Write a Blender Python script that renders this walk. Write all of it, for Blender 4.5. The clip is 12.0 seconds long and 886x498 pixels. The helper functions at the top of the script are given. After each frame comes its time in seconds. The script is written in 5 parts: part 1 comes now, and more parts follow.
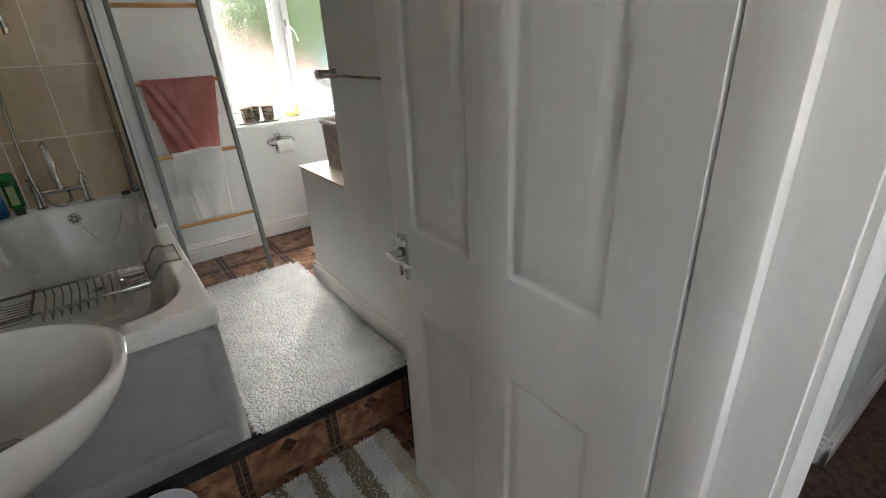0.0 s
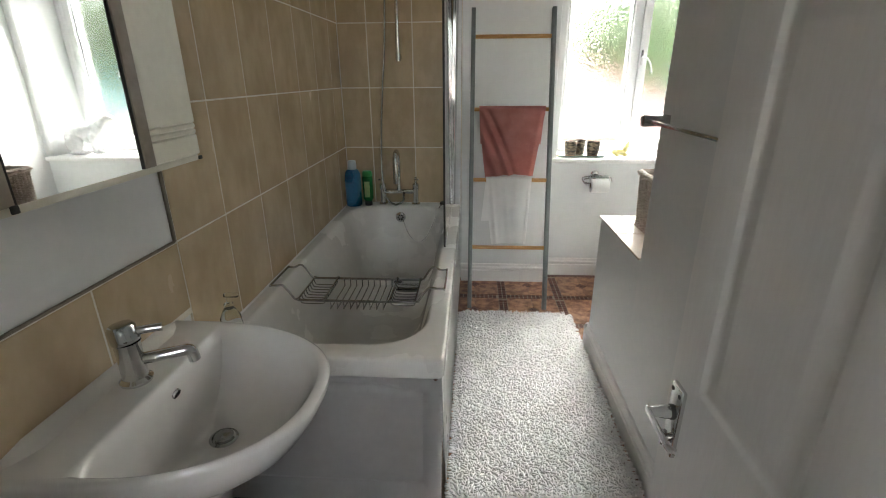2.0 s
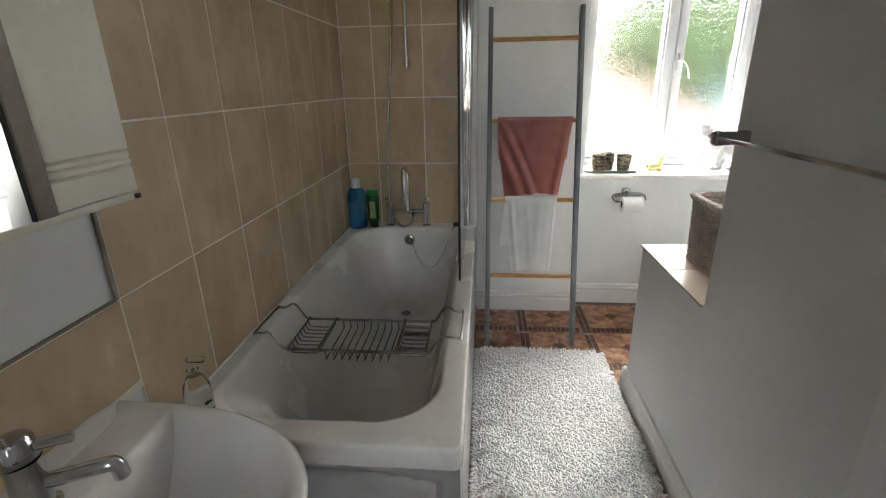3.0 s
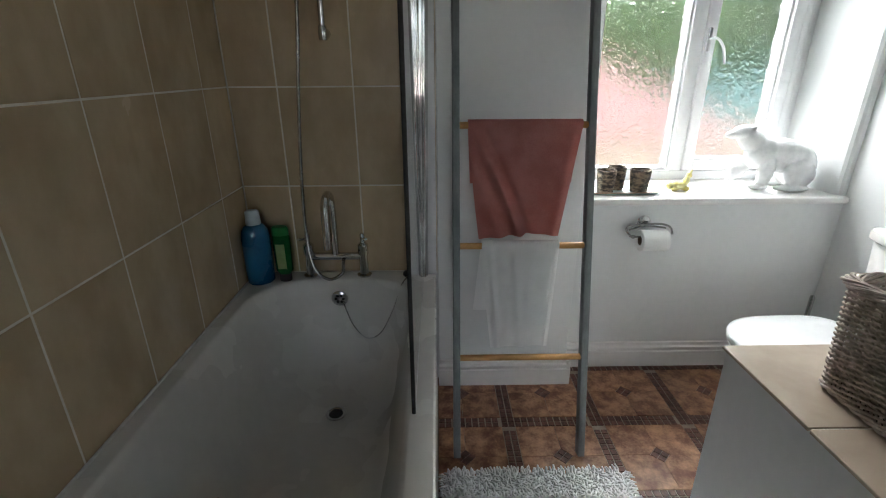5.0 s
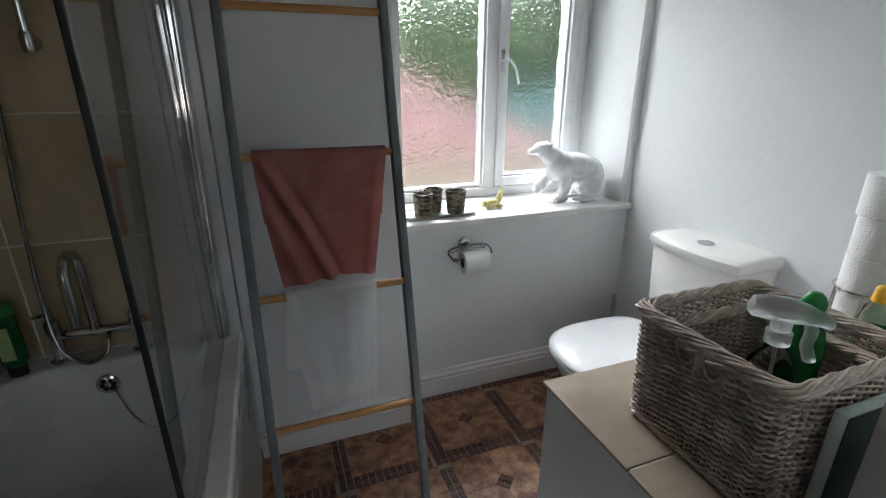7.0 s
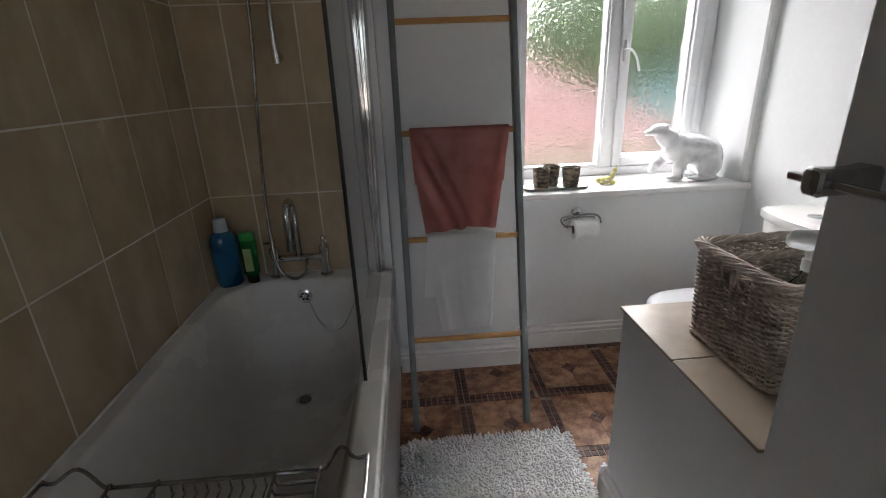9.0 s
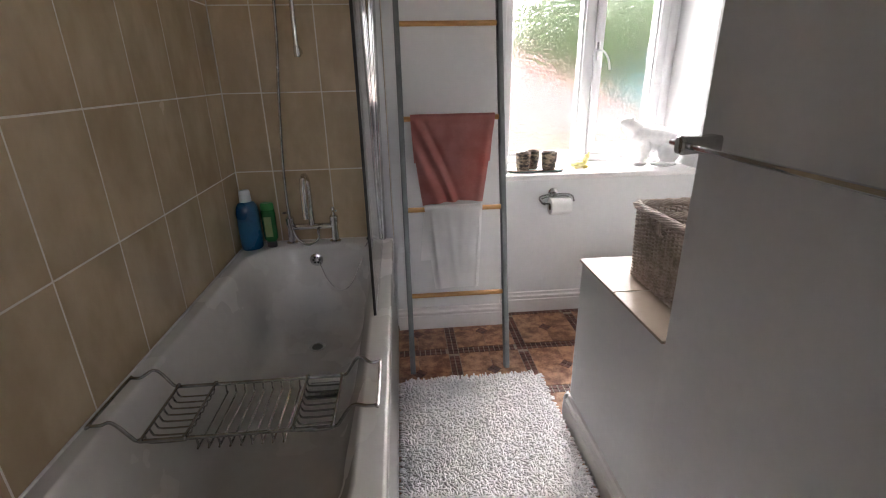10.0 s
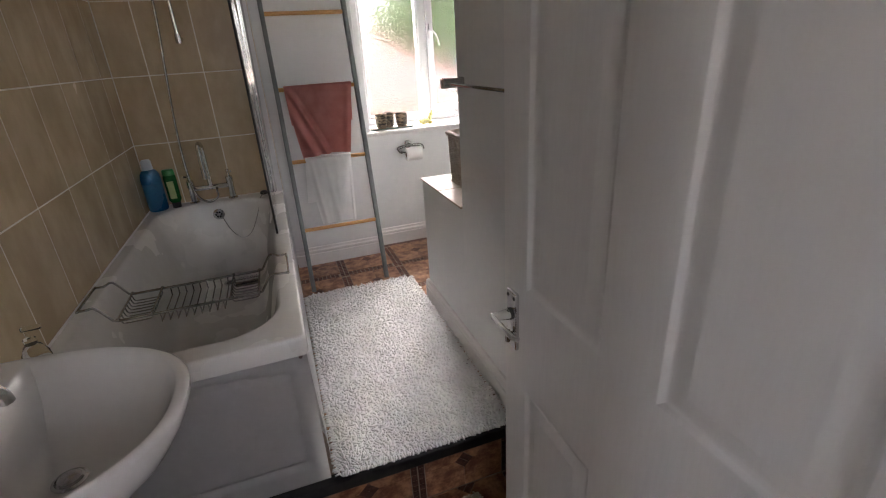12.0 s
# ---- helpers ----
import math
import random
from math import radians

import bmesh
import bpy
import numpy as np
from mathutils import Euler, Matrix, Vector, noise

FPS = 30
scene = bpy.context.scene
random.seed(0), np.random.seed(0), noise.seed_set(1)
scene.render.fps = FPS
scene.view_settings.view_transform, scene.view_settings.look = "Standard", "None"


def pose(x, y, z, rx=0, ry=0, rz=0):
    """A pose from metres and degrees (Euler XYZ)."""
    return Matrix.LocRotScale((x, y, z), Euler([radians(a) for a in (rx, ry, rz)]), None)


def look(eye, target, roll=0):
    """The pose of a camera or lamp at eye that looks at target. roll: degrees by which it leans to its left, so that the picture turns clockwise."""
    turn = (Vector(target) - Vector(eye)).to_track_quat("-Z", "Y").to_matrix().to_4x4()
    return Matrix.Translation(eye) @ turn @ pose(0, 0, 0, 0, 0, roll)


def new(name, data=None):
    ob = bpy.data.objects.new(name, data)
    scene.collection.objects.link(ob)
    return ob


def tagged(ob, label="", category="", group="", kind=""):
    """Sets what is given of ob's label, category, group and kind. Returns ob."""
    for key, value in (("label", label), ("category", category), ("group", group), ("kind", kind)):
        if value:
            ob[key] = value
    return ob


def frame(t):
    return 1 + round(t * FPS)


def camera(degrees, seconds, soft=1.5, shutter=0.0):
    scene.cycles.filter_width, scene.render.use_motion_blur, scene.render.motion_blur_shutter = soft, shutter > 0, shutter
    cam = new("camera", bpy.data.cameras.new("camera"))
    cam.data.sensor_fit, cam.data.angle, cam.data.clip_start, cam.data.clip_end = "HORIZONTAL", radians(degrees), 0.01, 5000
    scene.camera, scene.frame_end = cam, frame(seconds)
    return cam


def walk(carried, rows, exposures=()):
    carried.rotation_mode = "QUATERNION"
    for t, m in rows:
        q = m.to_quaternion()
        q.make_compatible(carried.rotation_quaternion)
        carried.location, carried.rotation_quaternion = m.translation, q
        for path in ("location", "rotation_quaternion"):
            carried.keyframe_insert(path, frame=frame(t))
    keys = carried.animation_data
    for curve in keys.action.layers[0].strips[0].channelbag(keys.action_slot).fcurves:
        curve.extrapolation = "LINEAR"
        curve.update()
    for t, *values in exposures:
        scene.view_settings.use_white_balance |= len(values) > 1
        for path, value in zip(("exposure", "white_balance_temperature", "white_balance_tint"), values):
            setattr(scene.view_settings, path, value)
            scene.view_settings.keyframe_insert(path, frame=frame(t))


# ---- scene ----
cam = camera(87.2, 12.0, 1.1)
PATH = [
    (0, (0.545, -1.441, 1.219), (1.608, 0.043, 0.401), -2.7),
    (0.5, (0.637, -1.338, 1.223), (1.279, 0.363, 0.389), -3.4),
    (1, (0.726, -1.279, 1.235), (0.851, 0.536, 0.406), -3.1),
    (1.5, (0.772, -1.229, 1.254), (0.702, 0.624, 0.505), -1.0),
    (2, (0.769, -1.125, 1.251), (0.649, 0.746, 0.554), -0.4),
    (2.5, (0.749, -0.984, 1.272), (0.673, 0.911, 0.635), 0.1),
    (3, (0.734, -0.824, 1.251), (0.568, 1.054, 0.584), -1.0),
    (5, (0.706, 0.03, 1.242), (0.728, 1.896, 0.522), -0.3),
    (5.5, (0.746, 0.144, 1.242), (0.869, 2.008, 0.527), -0.6),
    (6, (0.822, 0.205, 1.266), (1.195, 2.036, 0.552), 0.9),
    (6.5, (0.84, 0.229, 1.266), (1.529, 1.979, 0.586), 0.4),
    (8.5, (0.854, -0.066, 1.266), (1.114, 1.801, 0.599), -1.9),
    (9, (0.801, -0.172, 1.252), (0.918, 1.704, 0.571), -2.3),
    (9.5, (0.768, -0.344, 1.242), (0.93, 1.521, 0.539), -1.4),
    (10, (0.76, -0.492, 1.254), (0.918, 1.373, 0.549), -1.1),
    (10.5, (0.776, -0.665, 1.247), (0.796, 1.207, 0.544), -1.3),
    (11, (0.784, -0.86, 1.254), (0.735, 1.001, 0.522), -1.0),
    (11.5, (0.762, -1.01, 1.234), (0.913, 0.828, 0.461), -0.3),
    (12, (0.723, -1.209, 1.223), (1.307, 0.536, 0.44), -3.5),
]
walk(cam, [(t, look(eye, target, roll)) for t, eye, target, roll in PATH],
     [(0, 4.4, 6750, 8), (1.5, 4.6, 6750, 7), (3, 4.45, 6650, 8), (5, 3.85, 6250, 7), (5.5, 3.88, 6200, 7), (6.5, 3.45, 6050, 8), (8.3, 2.85, 6200, 10), (9.5, 3.97, 6550, 17), (10.5, 4.32, 6750, 20), (12, 4.22, 6850, 19)])

# ---------------------------------------------------------------- daylight
world = bpy.data.worlds.new("overcast_sky")
scene.world = world
world.use_nodes = True
wn = world.node_tree.nodes
sky = wn.new("ShaderNodeTexSky")
sky.sky_type = "NISHITA"
sky.sun_disc = False
sky.sun_elevation = radians(42)
sky.sun_rotation = radians(20)
sky.air_density, sky.dust_density, sky.ozone_density = 1.0, 4.0, 1.0
wn["Background"].inputs["Strength"].default_value = 0.15
cloud = wn.new("ShaderNodeHueSaturation")          # cloud cover greys the sky
cloud.inputs["Saturation"].default_value = 0.30
world.node_tree.links.new(sky.outputs["Color"], cloud.inputs["Color"])
world.node_tree.links.new(cloud.outputs["Color"], wn["Background"].inputs["Color"])

sun = new("overcast_sun", bpy.data.lights.new("overcast_sun", "SUN"))
sun.data.energy = 1.75
sun.data.angle = radians(75)
sun.data.color = (1.0, 0.985, 0.97)
sun.matrix_world = look((-1.0, 8.8, 7.6), (1.6, 1.3, 0.5))


# ---------------------------------------------------------------- materials
def nodes_of(name):
    m = bpy.data.materials.new(name)
    m.use_nodes = True
    nt = m.node_tree
    return m, nt, nt.nodes, nt.links, nt.nodes["Principled BSDF"]


def rgb(c):
    return (c[0], c[1], c[2], 1.0)


def surface(name, a, b, scale=6.0, fine=60.0, rough=0.5, metal=0.0, bump=0.1, bump_scale=None, vary=0.0, stretch=(1, 1, 1),
            coat=0.0, rough_vary=0.08, spec=0.5, ramp=(0.48, 0.86)):
    """Two tones mixed by coarse and fine noise, with relief, uneven gloss and a tone of its own for each object."""
    m, nt, n, l, bsdf = nodes_of(name)
    tc = n.new("ShaderNodeTexCoord")
    mp = n.new("ShaderNodeMapping")
    mp.inputs["Scale"].default_value = stretch
    l.new(tc.outputs["Object"], mp.inputs["Vector"])
    big = n.new("ShaderNodeTexNoise")
    big.inputs["Scale"].default_value, big.inputs["Detail"].default_value = scale, 4
    small = n.new("ShaderNodeTexNoise")
    small.inputs["Scale"].default_value, small.inputs["Detail"].default_value = fine, 3
    info = n.new("ShaderNodeObjectInfo")
    shift = n.new("ShaderNodeVectorMath")
    shift.operation = "MULTIPLY_ADD"
    shift.inputs[1].default_value = (1, 1, 1)
    scl = n.new("ShaderNodeVectorMath")
    scl.operation = "SCALE"
    scl.inputs[0].default_value = (17.0, 31.0, 23.0)
    l.new(info.outputs["Random"], scl.inputs["Scale"])
    l.new(mp.outputs["Vector"], shift.inputs[0])
    l.new(scl.outputs["Vector"], shift.inputs[2])
    for t in (big, small):
        l.new(shift.outputs["Vector"], t.inputs["Vector"])
    add = n.new("ShaderNodeMath")
    add.operation = "MULTIPLY_ADD"
    add.inputs[1].default_value = 0.35
    l.new(small.outputs["Fac"], add.inputs[0])
    l.new(big.outputs["Fac"], add.inputs[2])
    tones = n.new("ShaderNodeValToRGB")
    tones.color_ramp.elements[0].position, tones.color_ramp.elements[0].color = ramp[0], rgb(a)
    tones.color_ramp.elements[1].position, tones.color_ramp.elements[1].color = ramp[1], rgb(b)
    tones.color_ramp.interpolation = "EASE"
    l.new(add.outputs["Value"], tones.inputs["Fac"])
    hsv = n.new("ShaderNodeHueSaturation")
    if vary:
        rng = n.new("ShaderNodeMapRange")
        rng.inputs["To Min"].default_value, rng.inputs["To Max"].default_value = 1 - vary, 1 + vary
        l.new(info.outputs["Random"], rng.inputs["Value"])
        l.new(rng.outputs["Result"], hsv.inputs["Value"])
    l.new(tones.outputs["Color"], hsv.inputs["Color"])
    l.new(hsv.outputs["Color"], bsdf.inputs["Base Color"])
    rr = n.new("ShaderNodeMapRange")
    rr.inputs["To Min"].default_value, rr.inputs["To Max"].default_value = max(0.02, rough - rough_vary), min(1, rough + rough_vary)
    l.new(big.outputs["Fac"], rr.inputs["Value"])
    l.new(rr.outputs["Result"], bsdf.inputs["Roughness"])
    bsdf.inputs["Metallic"].default_value = metal
    bsdf.inputs["Coat Weight"].default_value = coat
    bsdf.inputs["Coat Roughness"].default_value = 0.08
    bsdf.inputs["Specular IOR Level"].default_value = spec
    if bump:
        bp = n.new("ShaderNodeBump")
        bp.inputs["Strength"].default_value, bp.inputs["Distance"].default_value = bump, 0.004
        src = small
        if bump_scale:
            src = n.new("ShaderNodeTexNoise")
            src.inputs["Scale"].default_value, src.inputs["Detail"].default_value = bump_scale, 4
            l.new(shift.outputs["Vector"], src.inputs["Vector"])
        l.new(src.outputs["Fac"], bp.inputs["Height"])
        l.new(bp.outputs["Normal"], bsdf.inputs["Normal"])
    return m


M_WALL = surface("white_emulsion", (0.70, 0.72, 0.72), (0.75, 0.76, 0.76), 1.5, 40, 0.7, bump=0.12, bump_scale=90)
M_CEIL = surface("ceiling_paint", (0.71, 0.71, 0.70), (0.76, 0.76, 0.75), 1.5, 40, 0.8, bump=0.1)
M_GLOSS = surface("white_gloss_paint", (0.72, 0.71, 0.70), (0.78, 0.77, 0.76), 3, 50, 0.32, bump=0.05, bump_scale=30)
M_DOOR = surface("door_paint", (0.74, 0.74, 0.73), (0.80, 0.80, 0.79), 3, 120, 0.40, bump=0.05, bump_scale=260, stretch=(1, 1, 0.12))
M_UPVC = surface("white_plastic_frame", (0.72, 0.73, 0.74), (0.77, 0.78, 0.79), 4, 40, 0.25, bump=0.02)
M_CERAMIC = surface("white_ceramic", (0.73, 0.715, 0.69), (0.78, 0.765, 0.74), 2, 25, 0.06, bump=0.0, coat=0.5, rough_vary=0.03)
M_BATH = surface("bath_acrylic", (0.70, 0.69, 0.66), (0.76, 0.75, 0.72), 2.5, 25, 0.27, bump=0.01, coat=0.08, rough_vary=0.06)
M_PANEL = surface("bath_panel_plastic", (0.58, 0.57, 0.56), (0.64, 0.63, 0.62), 4, 40, 0.30, bump=0.03)
M_TILE = surface("beige_wall_tile", (0.49, 0.378, 0.245), (0.64, 0.510, 0.345), 6.0, 22, 0.26, bump=0.03, bump_scale=45, vary=0.05,
                 stretch=(1.2, 1.2, 0.7), rough_vary=0.03, ramp=(0.42, 1.0))
M_TOPTILE = surface("beige_ledge_tile", (0.30, 0.235, 0.175), (0.38, 0.31, 0.24), 5, 30, 0.30, bump=0.04, vary=0.05)
M_GROUT = surface("pale_grout", (0.74, 0.70, 0.62), (0.82, 0.78, 0.70), 20, 150, 0.85, bump=0.3)
M_CHROME = surface("chrome", (0.55, 0.55, 0.55), (0.68, 0.68, 0.69), 9, 60, 0.10, metal=1.0, bump=0.0, rough_vary=0.05)
M_DULLCHROME = surface("brushed_chrome", (0.42, 0.42, 0.42), (0.58, 0.58, 0.58), 9, 90, 0.26, metal=1.0, bump=0.02)
M_HOSE = surface("metal_hose", (0.24, 0.24, 0.24), (0.36, 0.36, 0.36), 30, 200, 0.25, metal=1.0, bump=0.0)
M_BLACK = surface("black_rubber_and_hole_shade", (0.012, 0.012, 0.012), (0.03, 0.03, 0.03), 20, 90, 0.6, bump=0.1)
M_EDGE = surface("black_edge_trim", (0.010, 0.009, 0.009), (0.030, 0.028, 0.026), 12, 60, 0.45, bump=0.1)
M_GREY = surface("grey_painted_wood", (0.125, 0.145, 0.15), (0.19, 0.21, 0.215), 8, 90, 0.5, bump=0.12, stretch=(3, 3, 0.4))
M_RUNG = surface("varnished_pine", (0.42, 0.21, 0.06), (0.60, 0.34, 0.12), 9, 70, 0.4, bump=0.1, stretch=(0.35, 4, 4))
M_PINK = surface("dusky_pink_towel", (0.50, 0.200, 0.180), (0.62, 0.285, 0.260), 9, 300, 0.95, bump=0.15, bump_scale=420, spec=0.1)
M_WHITETOWEL = surface("white_towel", (0.86, 0.87, 0.87), (0.92, 0.92, 0.92), 9, 300, 0.95, bump=0.10, bump_scale=420, spec=0.1)
M_SHAG = surface("white_shag", (0.76, 0.76, 0.76), (0.86, 0.86, 0.86), 9, 80, 0.95, bump=0.0, spec=0.1)
M_OLIVE = surface("olive_pile", (0.20, 0.19, 0.12), (0.30, 0.28, 0.19), 9, 80, 0.95, bump=0.15, spec=0.1)
M_CREAMPILE = surface("cream_pile", (0.58, 0.55, 0.42), (0.68, 0.66, 0.54), 9, 80, 0.95, bump=0.15, spec=0.1)
M_BACKING = surface("mat_backing", (0.66, 0.66, 0.65), (0.74, 0.74, 0.73), 20, 150, 0.95, bump=0.2)
M_VINYL = surface("rust_marbled_tile", (0.150, 0.050, 0.025), (0.55, 0.305, 0.175), 22, 110, 0.34, bump=0.05, vary=0.14, rough_vary=0.1, ramp=(0.43, 0.98))
M_MOSAIC = surface("brown_mosaic", (0.060, 0.020, 0.014), (0.150, 0.062, 0.044), 30, 120, 0.40, bump=0.05, vary=0.2)
M_FLOORGROUT = surface("floor_grout", (0.27, 0.215, 0.17), (0.37, 0.30, 0.245), 20, 120, 0.6, bump=0.1)
M_WICKER = surface("grey_wicker", (0.36, 0.30, 0.25), (0.56, 0.48, 0.42), 30, 120, 0.6, bump=0.08)
# the same wicker coloured dark for the shade at the basket's bottom
M_WICKERSHADE = surface("wicker_inside_shade", (0.045, 0.034, 0.026), (0.09, 0.07, 0.055), 45, 160, 0.8, bump=0.3)
M_PAPER = surface("tissue_paper", (0.76, 0.76, 0.75), (0.82, 0.82, 0.81), 12, 200, 0.95, bump=0.4, spec=0.1)
M_CARD = surface("cardboard_core", (0.16, 0.12, 0.09), (0.24, 0.18, 0.13), 20, 120, 0.9, bump=0.1)
M_CABINET = surface("cream_cabinet_paint", (0.66, 0.64, 0.54), (0.73, 0.71, 0.61), 4, 60, 0.36, bump=0.05)
M_TAUPE = surface("taupe_cabinet_edge", (0.22, 0.19, 0.15), (0.30, 0.26, 0.21), 6, 60, 0.45, bump=0.05)
M_BEAR = surface("glazed_white_porcelain", (0.62, 0.63, 0.64), (0.82, 0.82, 0.82), 14, 45, 0.14, bump=0.25, bump_scale=26, coat=0.4)
M_BLUE = surface("blue_bottle_plastic", (0.010, 0.095, 0.20), (0.018, 0.15, 0.29), 8, 60, 0.28, bump=0.02)
M_BLUECAP = surface("pale_cap_plastic", (0.50, 0.58, 0.62), (0.60, 0.68, 0.72), 8, 60, 0.35, bump=0.02)
M_GREEN = surface("green_bottle_plastic", (0.012, 0.10, 0.028), (0.02, 0.17, 0.04), 8, 60, 0.25, bump=0.02)
M_GREENCAP = surface("green_cap_plastic", (0.01, 0.20, 0.035), (0.02, 0.30, 0.06), 8, 60, 0.3, bump=0.02)
M_LABEL = surface("pale_green_label", (0.24, 0.38, 0.12), (0.38, 0.50, 0.22), 18, 90, 0.5, bump=0.02)
M_YELLOW = surface("yellow_cap", (0.70, 0.36, 0.01), (0.80, 0.46, 0.02), 18, 90, 0.4, bump=0.02)
M_POT = surface("birch_bark_pot", (0.018, 0.012, 0.009), (0.27, 0.205, 0.14), 34, 110, 0.7, bump=0.6, stretch=(1, 1, 2.2), ramp=(0.55, 0.85))
# chrome in a darker tone than M_CHROME, for thin wires
M_RACK = surface("dark_chrome", (0.26, 0.26, 0.26), (0.42, 0.42, 0.42), 20, 90, 0.18, metal=1.0, bump=0.0)
M_TRAY = surface("glazed_tray", (0.30, 0.45, 0.42), (0.46, 0.60, 0.56), 14, 60, 0.25, bump=0.02)
M_TRAYRIM = surface("tray_rim", (0.20, 0.10, 0.05), (0.32, 0.18, 0.10), 20, 60, 0.4, bump=0.05)
M_BUNNY = surface("yellow_green_glaze", (0.50, 0.42, 0.10), (0.66, 0.66, 0.34), 40, 120, 0.2, bump=0.1)
M_CARTON = surface("pale_green_card", (0.40, 0.47, 0.45), (0.52, 0.58, 0.55), 14, 90, 0.45, bump=0.03)
M_CARTONFRONT = surface("dark_green_print", (0.010, 0.026, 0.019), (0.024, 0.046, 0.035), 16, 90, 0.6, bump=0.02, spec=0.25)
M_CARPET = surface("brown_carpet", (0.075, 0.050, 0.038), (0.14, 0.098, 0.075), 40, 400, 0.97, bump=0.8, bump_scale=500, spec=0.1)
M_BIN = surface("white_bin_plastic", (0.76, 0.76, 0.80), (0.82, 0.82, 0.86), 5, 50, 0.4, bump=0.02)
M_PAVING = surface("peach_paving", (0.46, 0.38, 0.31), (0.56, 0.48, 0.40), 0.8, 8, 0.9, bump=0.2)
M_HEDGE = surface("hedge_leaf", (0.12, 0.20, 0.08), (0.28, 0.38, 0.18), 3, 14, 0.7, bump=0.1, vary=0.3)
M_REDWALL = surface("red_tile_roof", (0.50, 0.28, 0.26), (0.60, 0.37, 0.35), 2, 14, 0.85, bump=0.3)
M_PEACH = surface("peach_render", (0.56, 0.46, 0.38), (0.66, 0.56, 0.48), 1.2, 12, 0.9, bump=0.2)
M_TEAL = surface("teal_painted_boards", (0.20, 0.40, 0.40), (0.28, 0.48, 0.48), 2, 14, 0.6, bump=0.1, vary=0.1)
M_BARK = surface("bark", (0.05, 0.035, 0.025), (0.10, 0.075, 0.055), 8, 60, 0.9, bump=0.5)


def clear(name, rough=0.0, tint=(1, 1, 1), ior=1.45, relief=0.0, relief_scale=60.0):
    m, nt, n, l, bsdf = nodes_of(name)
    bsdf.inputs["Base Color"].default_value = rgb(tint)
    bsdf.inputs["Transmission Weight"].default_value = 1.0
    bsdf.inputs["Roughness"].default_value = rough
    bsdf.inputs["IOR"].default_value = ior
    if relief:
        tc = n.new("ShaderNodeTexCoord")
        vor = n.new("ShaderNodeTexVoronoi")
        vor.feature = "SMOOTH_F1"
        vor.inputs["Scale"].default_value = relief_scale
        warp = n.new("ShaderNodeTexNoise")
        warp.inputs["Scale"].default_value = relief_scale * 0.6
        mixv = n.new("ShaderNodeVectorMath")
        mixv.operation = "MULTIPLY_ADD"
        mixv.inputs[1].default_value = (0.03, 0.03, 0.03)
        l.new(tc.outputs["Object"], warp.inputs["Vector"])
        l.new(warp.outputs["Color"], mixv.inputs[0])
        l.new(tc.outputs["Object"], mixv.inputs[2])
        l.new(mixv.outputs["Vector"], vor.inputs["Vector"])
        bp = n.new("ShaderNodeBump")
        bp.inputs["Strength"].default_value, bp.inputs["Distance"].default_value = relief, 0.01
        l.new(vor.outputs["Distance"], bp.inputs["Height"])
        l.new(bp.outputs["Normal"], bsdf.inputs["Normal"])
    return m


# grey tint only dims the bright view outdoors, as the panes cast no shadow
M_OBSCURE = clear("dimmed_obscure_glass", 0.13, (0.36, 0.375, 0.368), 1.45, 0.40, 62.0)
# tint stands for the shade in the bath alcove seen through the glass
M_SCREEN = clear("dimmed_screen_glass", 0.0, (0.74, 0.77, 0.76), 1.5)
M_CLEARBOTTLE = clear("clear_plastic", 0.06, (0.95, 0.98, 0.96), 1.14)
M_SOAP = clear("clear_soap", 0.05, (0.95, 0.98, 0.96), 1.12)
M_ACRYLIC = clear("ribbed_acrylic", 0.05, (0.93, 0.94, 0.98), 1.4)
M_SPRAY = clear("frosted_white_plastic", 0.45, (0.90, 0.93, 0.94), 1.3)
M_MIRROR, _nt, _n, _l, _b = nodes_of("mirror_silver")
_b.inputs["Base Color"].default_value = (0.90, 0.92, 0.91, 1)
_b.inputs["Metallic"].default_value, _b.inputs["Roughness"].default_value = 1.0, 0.0


# ---------------------------------------------------------------- mesh helpers
def mesh_of(name, bm, material, smooth=True, angle=40):
    bmesh.ops.recalc_face_normals(bm, faces=bm.faces[:])
    me = bpy.data.meshes.new(name)
    bm.to_mesh(me)
    bm.free()
    me.materials.append(material)
    if smooth:
        me.polygons.foreach_set("use_smooth", [True] * len(me.polygons))
        me.set_sharp_from_angle(angle=radians(angle))
    return me


def part(name, bm, material, parent=None, label="", smooth=True, angle=40):
    """One mesh object under a thing or under a part."""
    ob = new(name, mesh_of(name, bm, material, smooth, angle))
    ob.parent = parent
    if label:
        tagged(ob, label)
    return ob


def thing(name, label, category, at=(0, 0, 0), group="", kind=""):
    ob = new(name)
    ob.empty_display_size = 0.05
    ob.location = at
    return tagged(ob, label, category, group, kind)


def solo(name, bm, material, label, category, kind="", smooth=True):
    return tagged(part(name, bm, material, smooth=smooth), label, category, kind=kind)


def box(x0, x1, y0, y1, z0, z1, bevel=0.0, seg=2, bm=None):
    own = bmesh.new()
    vs = [own.verts.new(p) for p in ((x0, y0, z0), (x1, y0, z0), (x1, y1, z0), (x0, y1, z0), (x0, y0, z1), (x1, y0, z1), (x1, y1, z1), (x0, y1, z1))]
    for q in ((3, 2, 1, 0), (4, 5, 6, 7), (0, 1, 5, 4), (1, 2, 6, 5), (2, 3, 7, 6), (3, 0, 4, 7)):
        own.faces.new([vs[i] for i in q])
    if bevel:
        bmesh.ops.bevel(own, geom=own.edges[:], offset=bevel, segments=seg, affect="EDGES", profile=0.5)
    return join(bm, own)


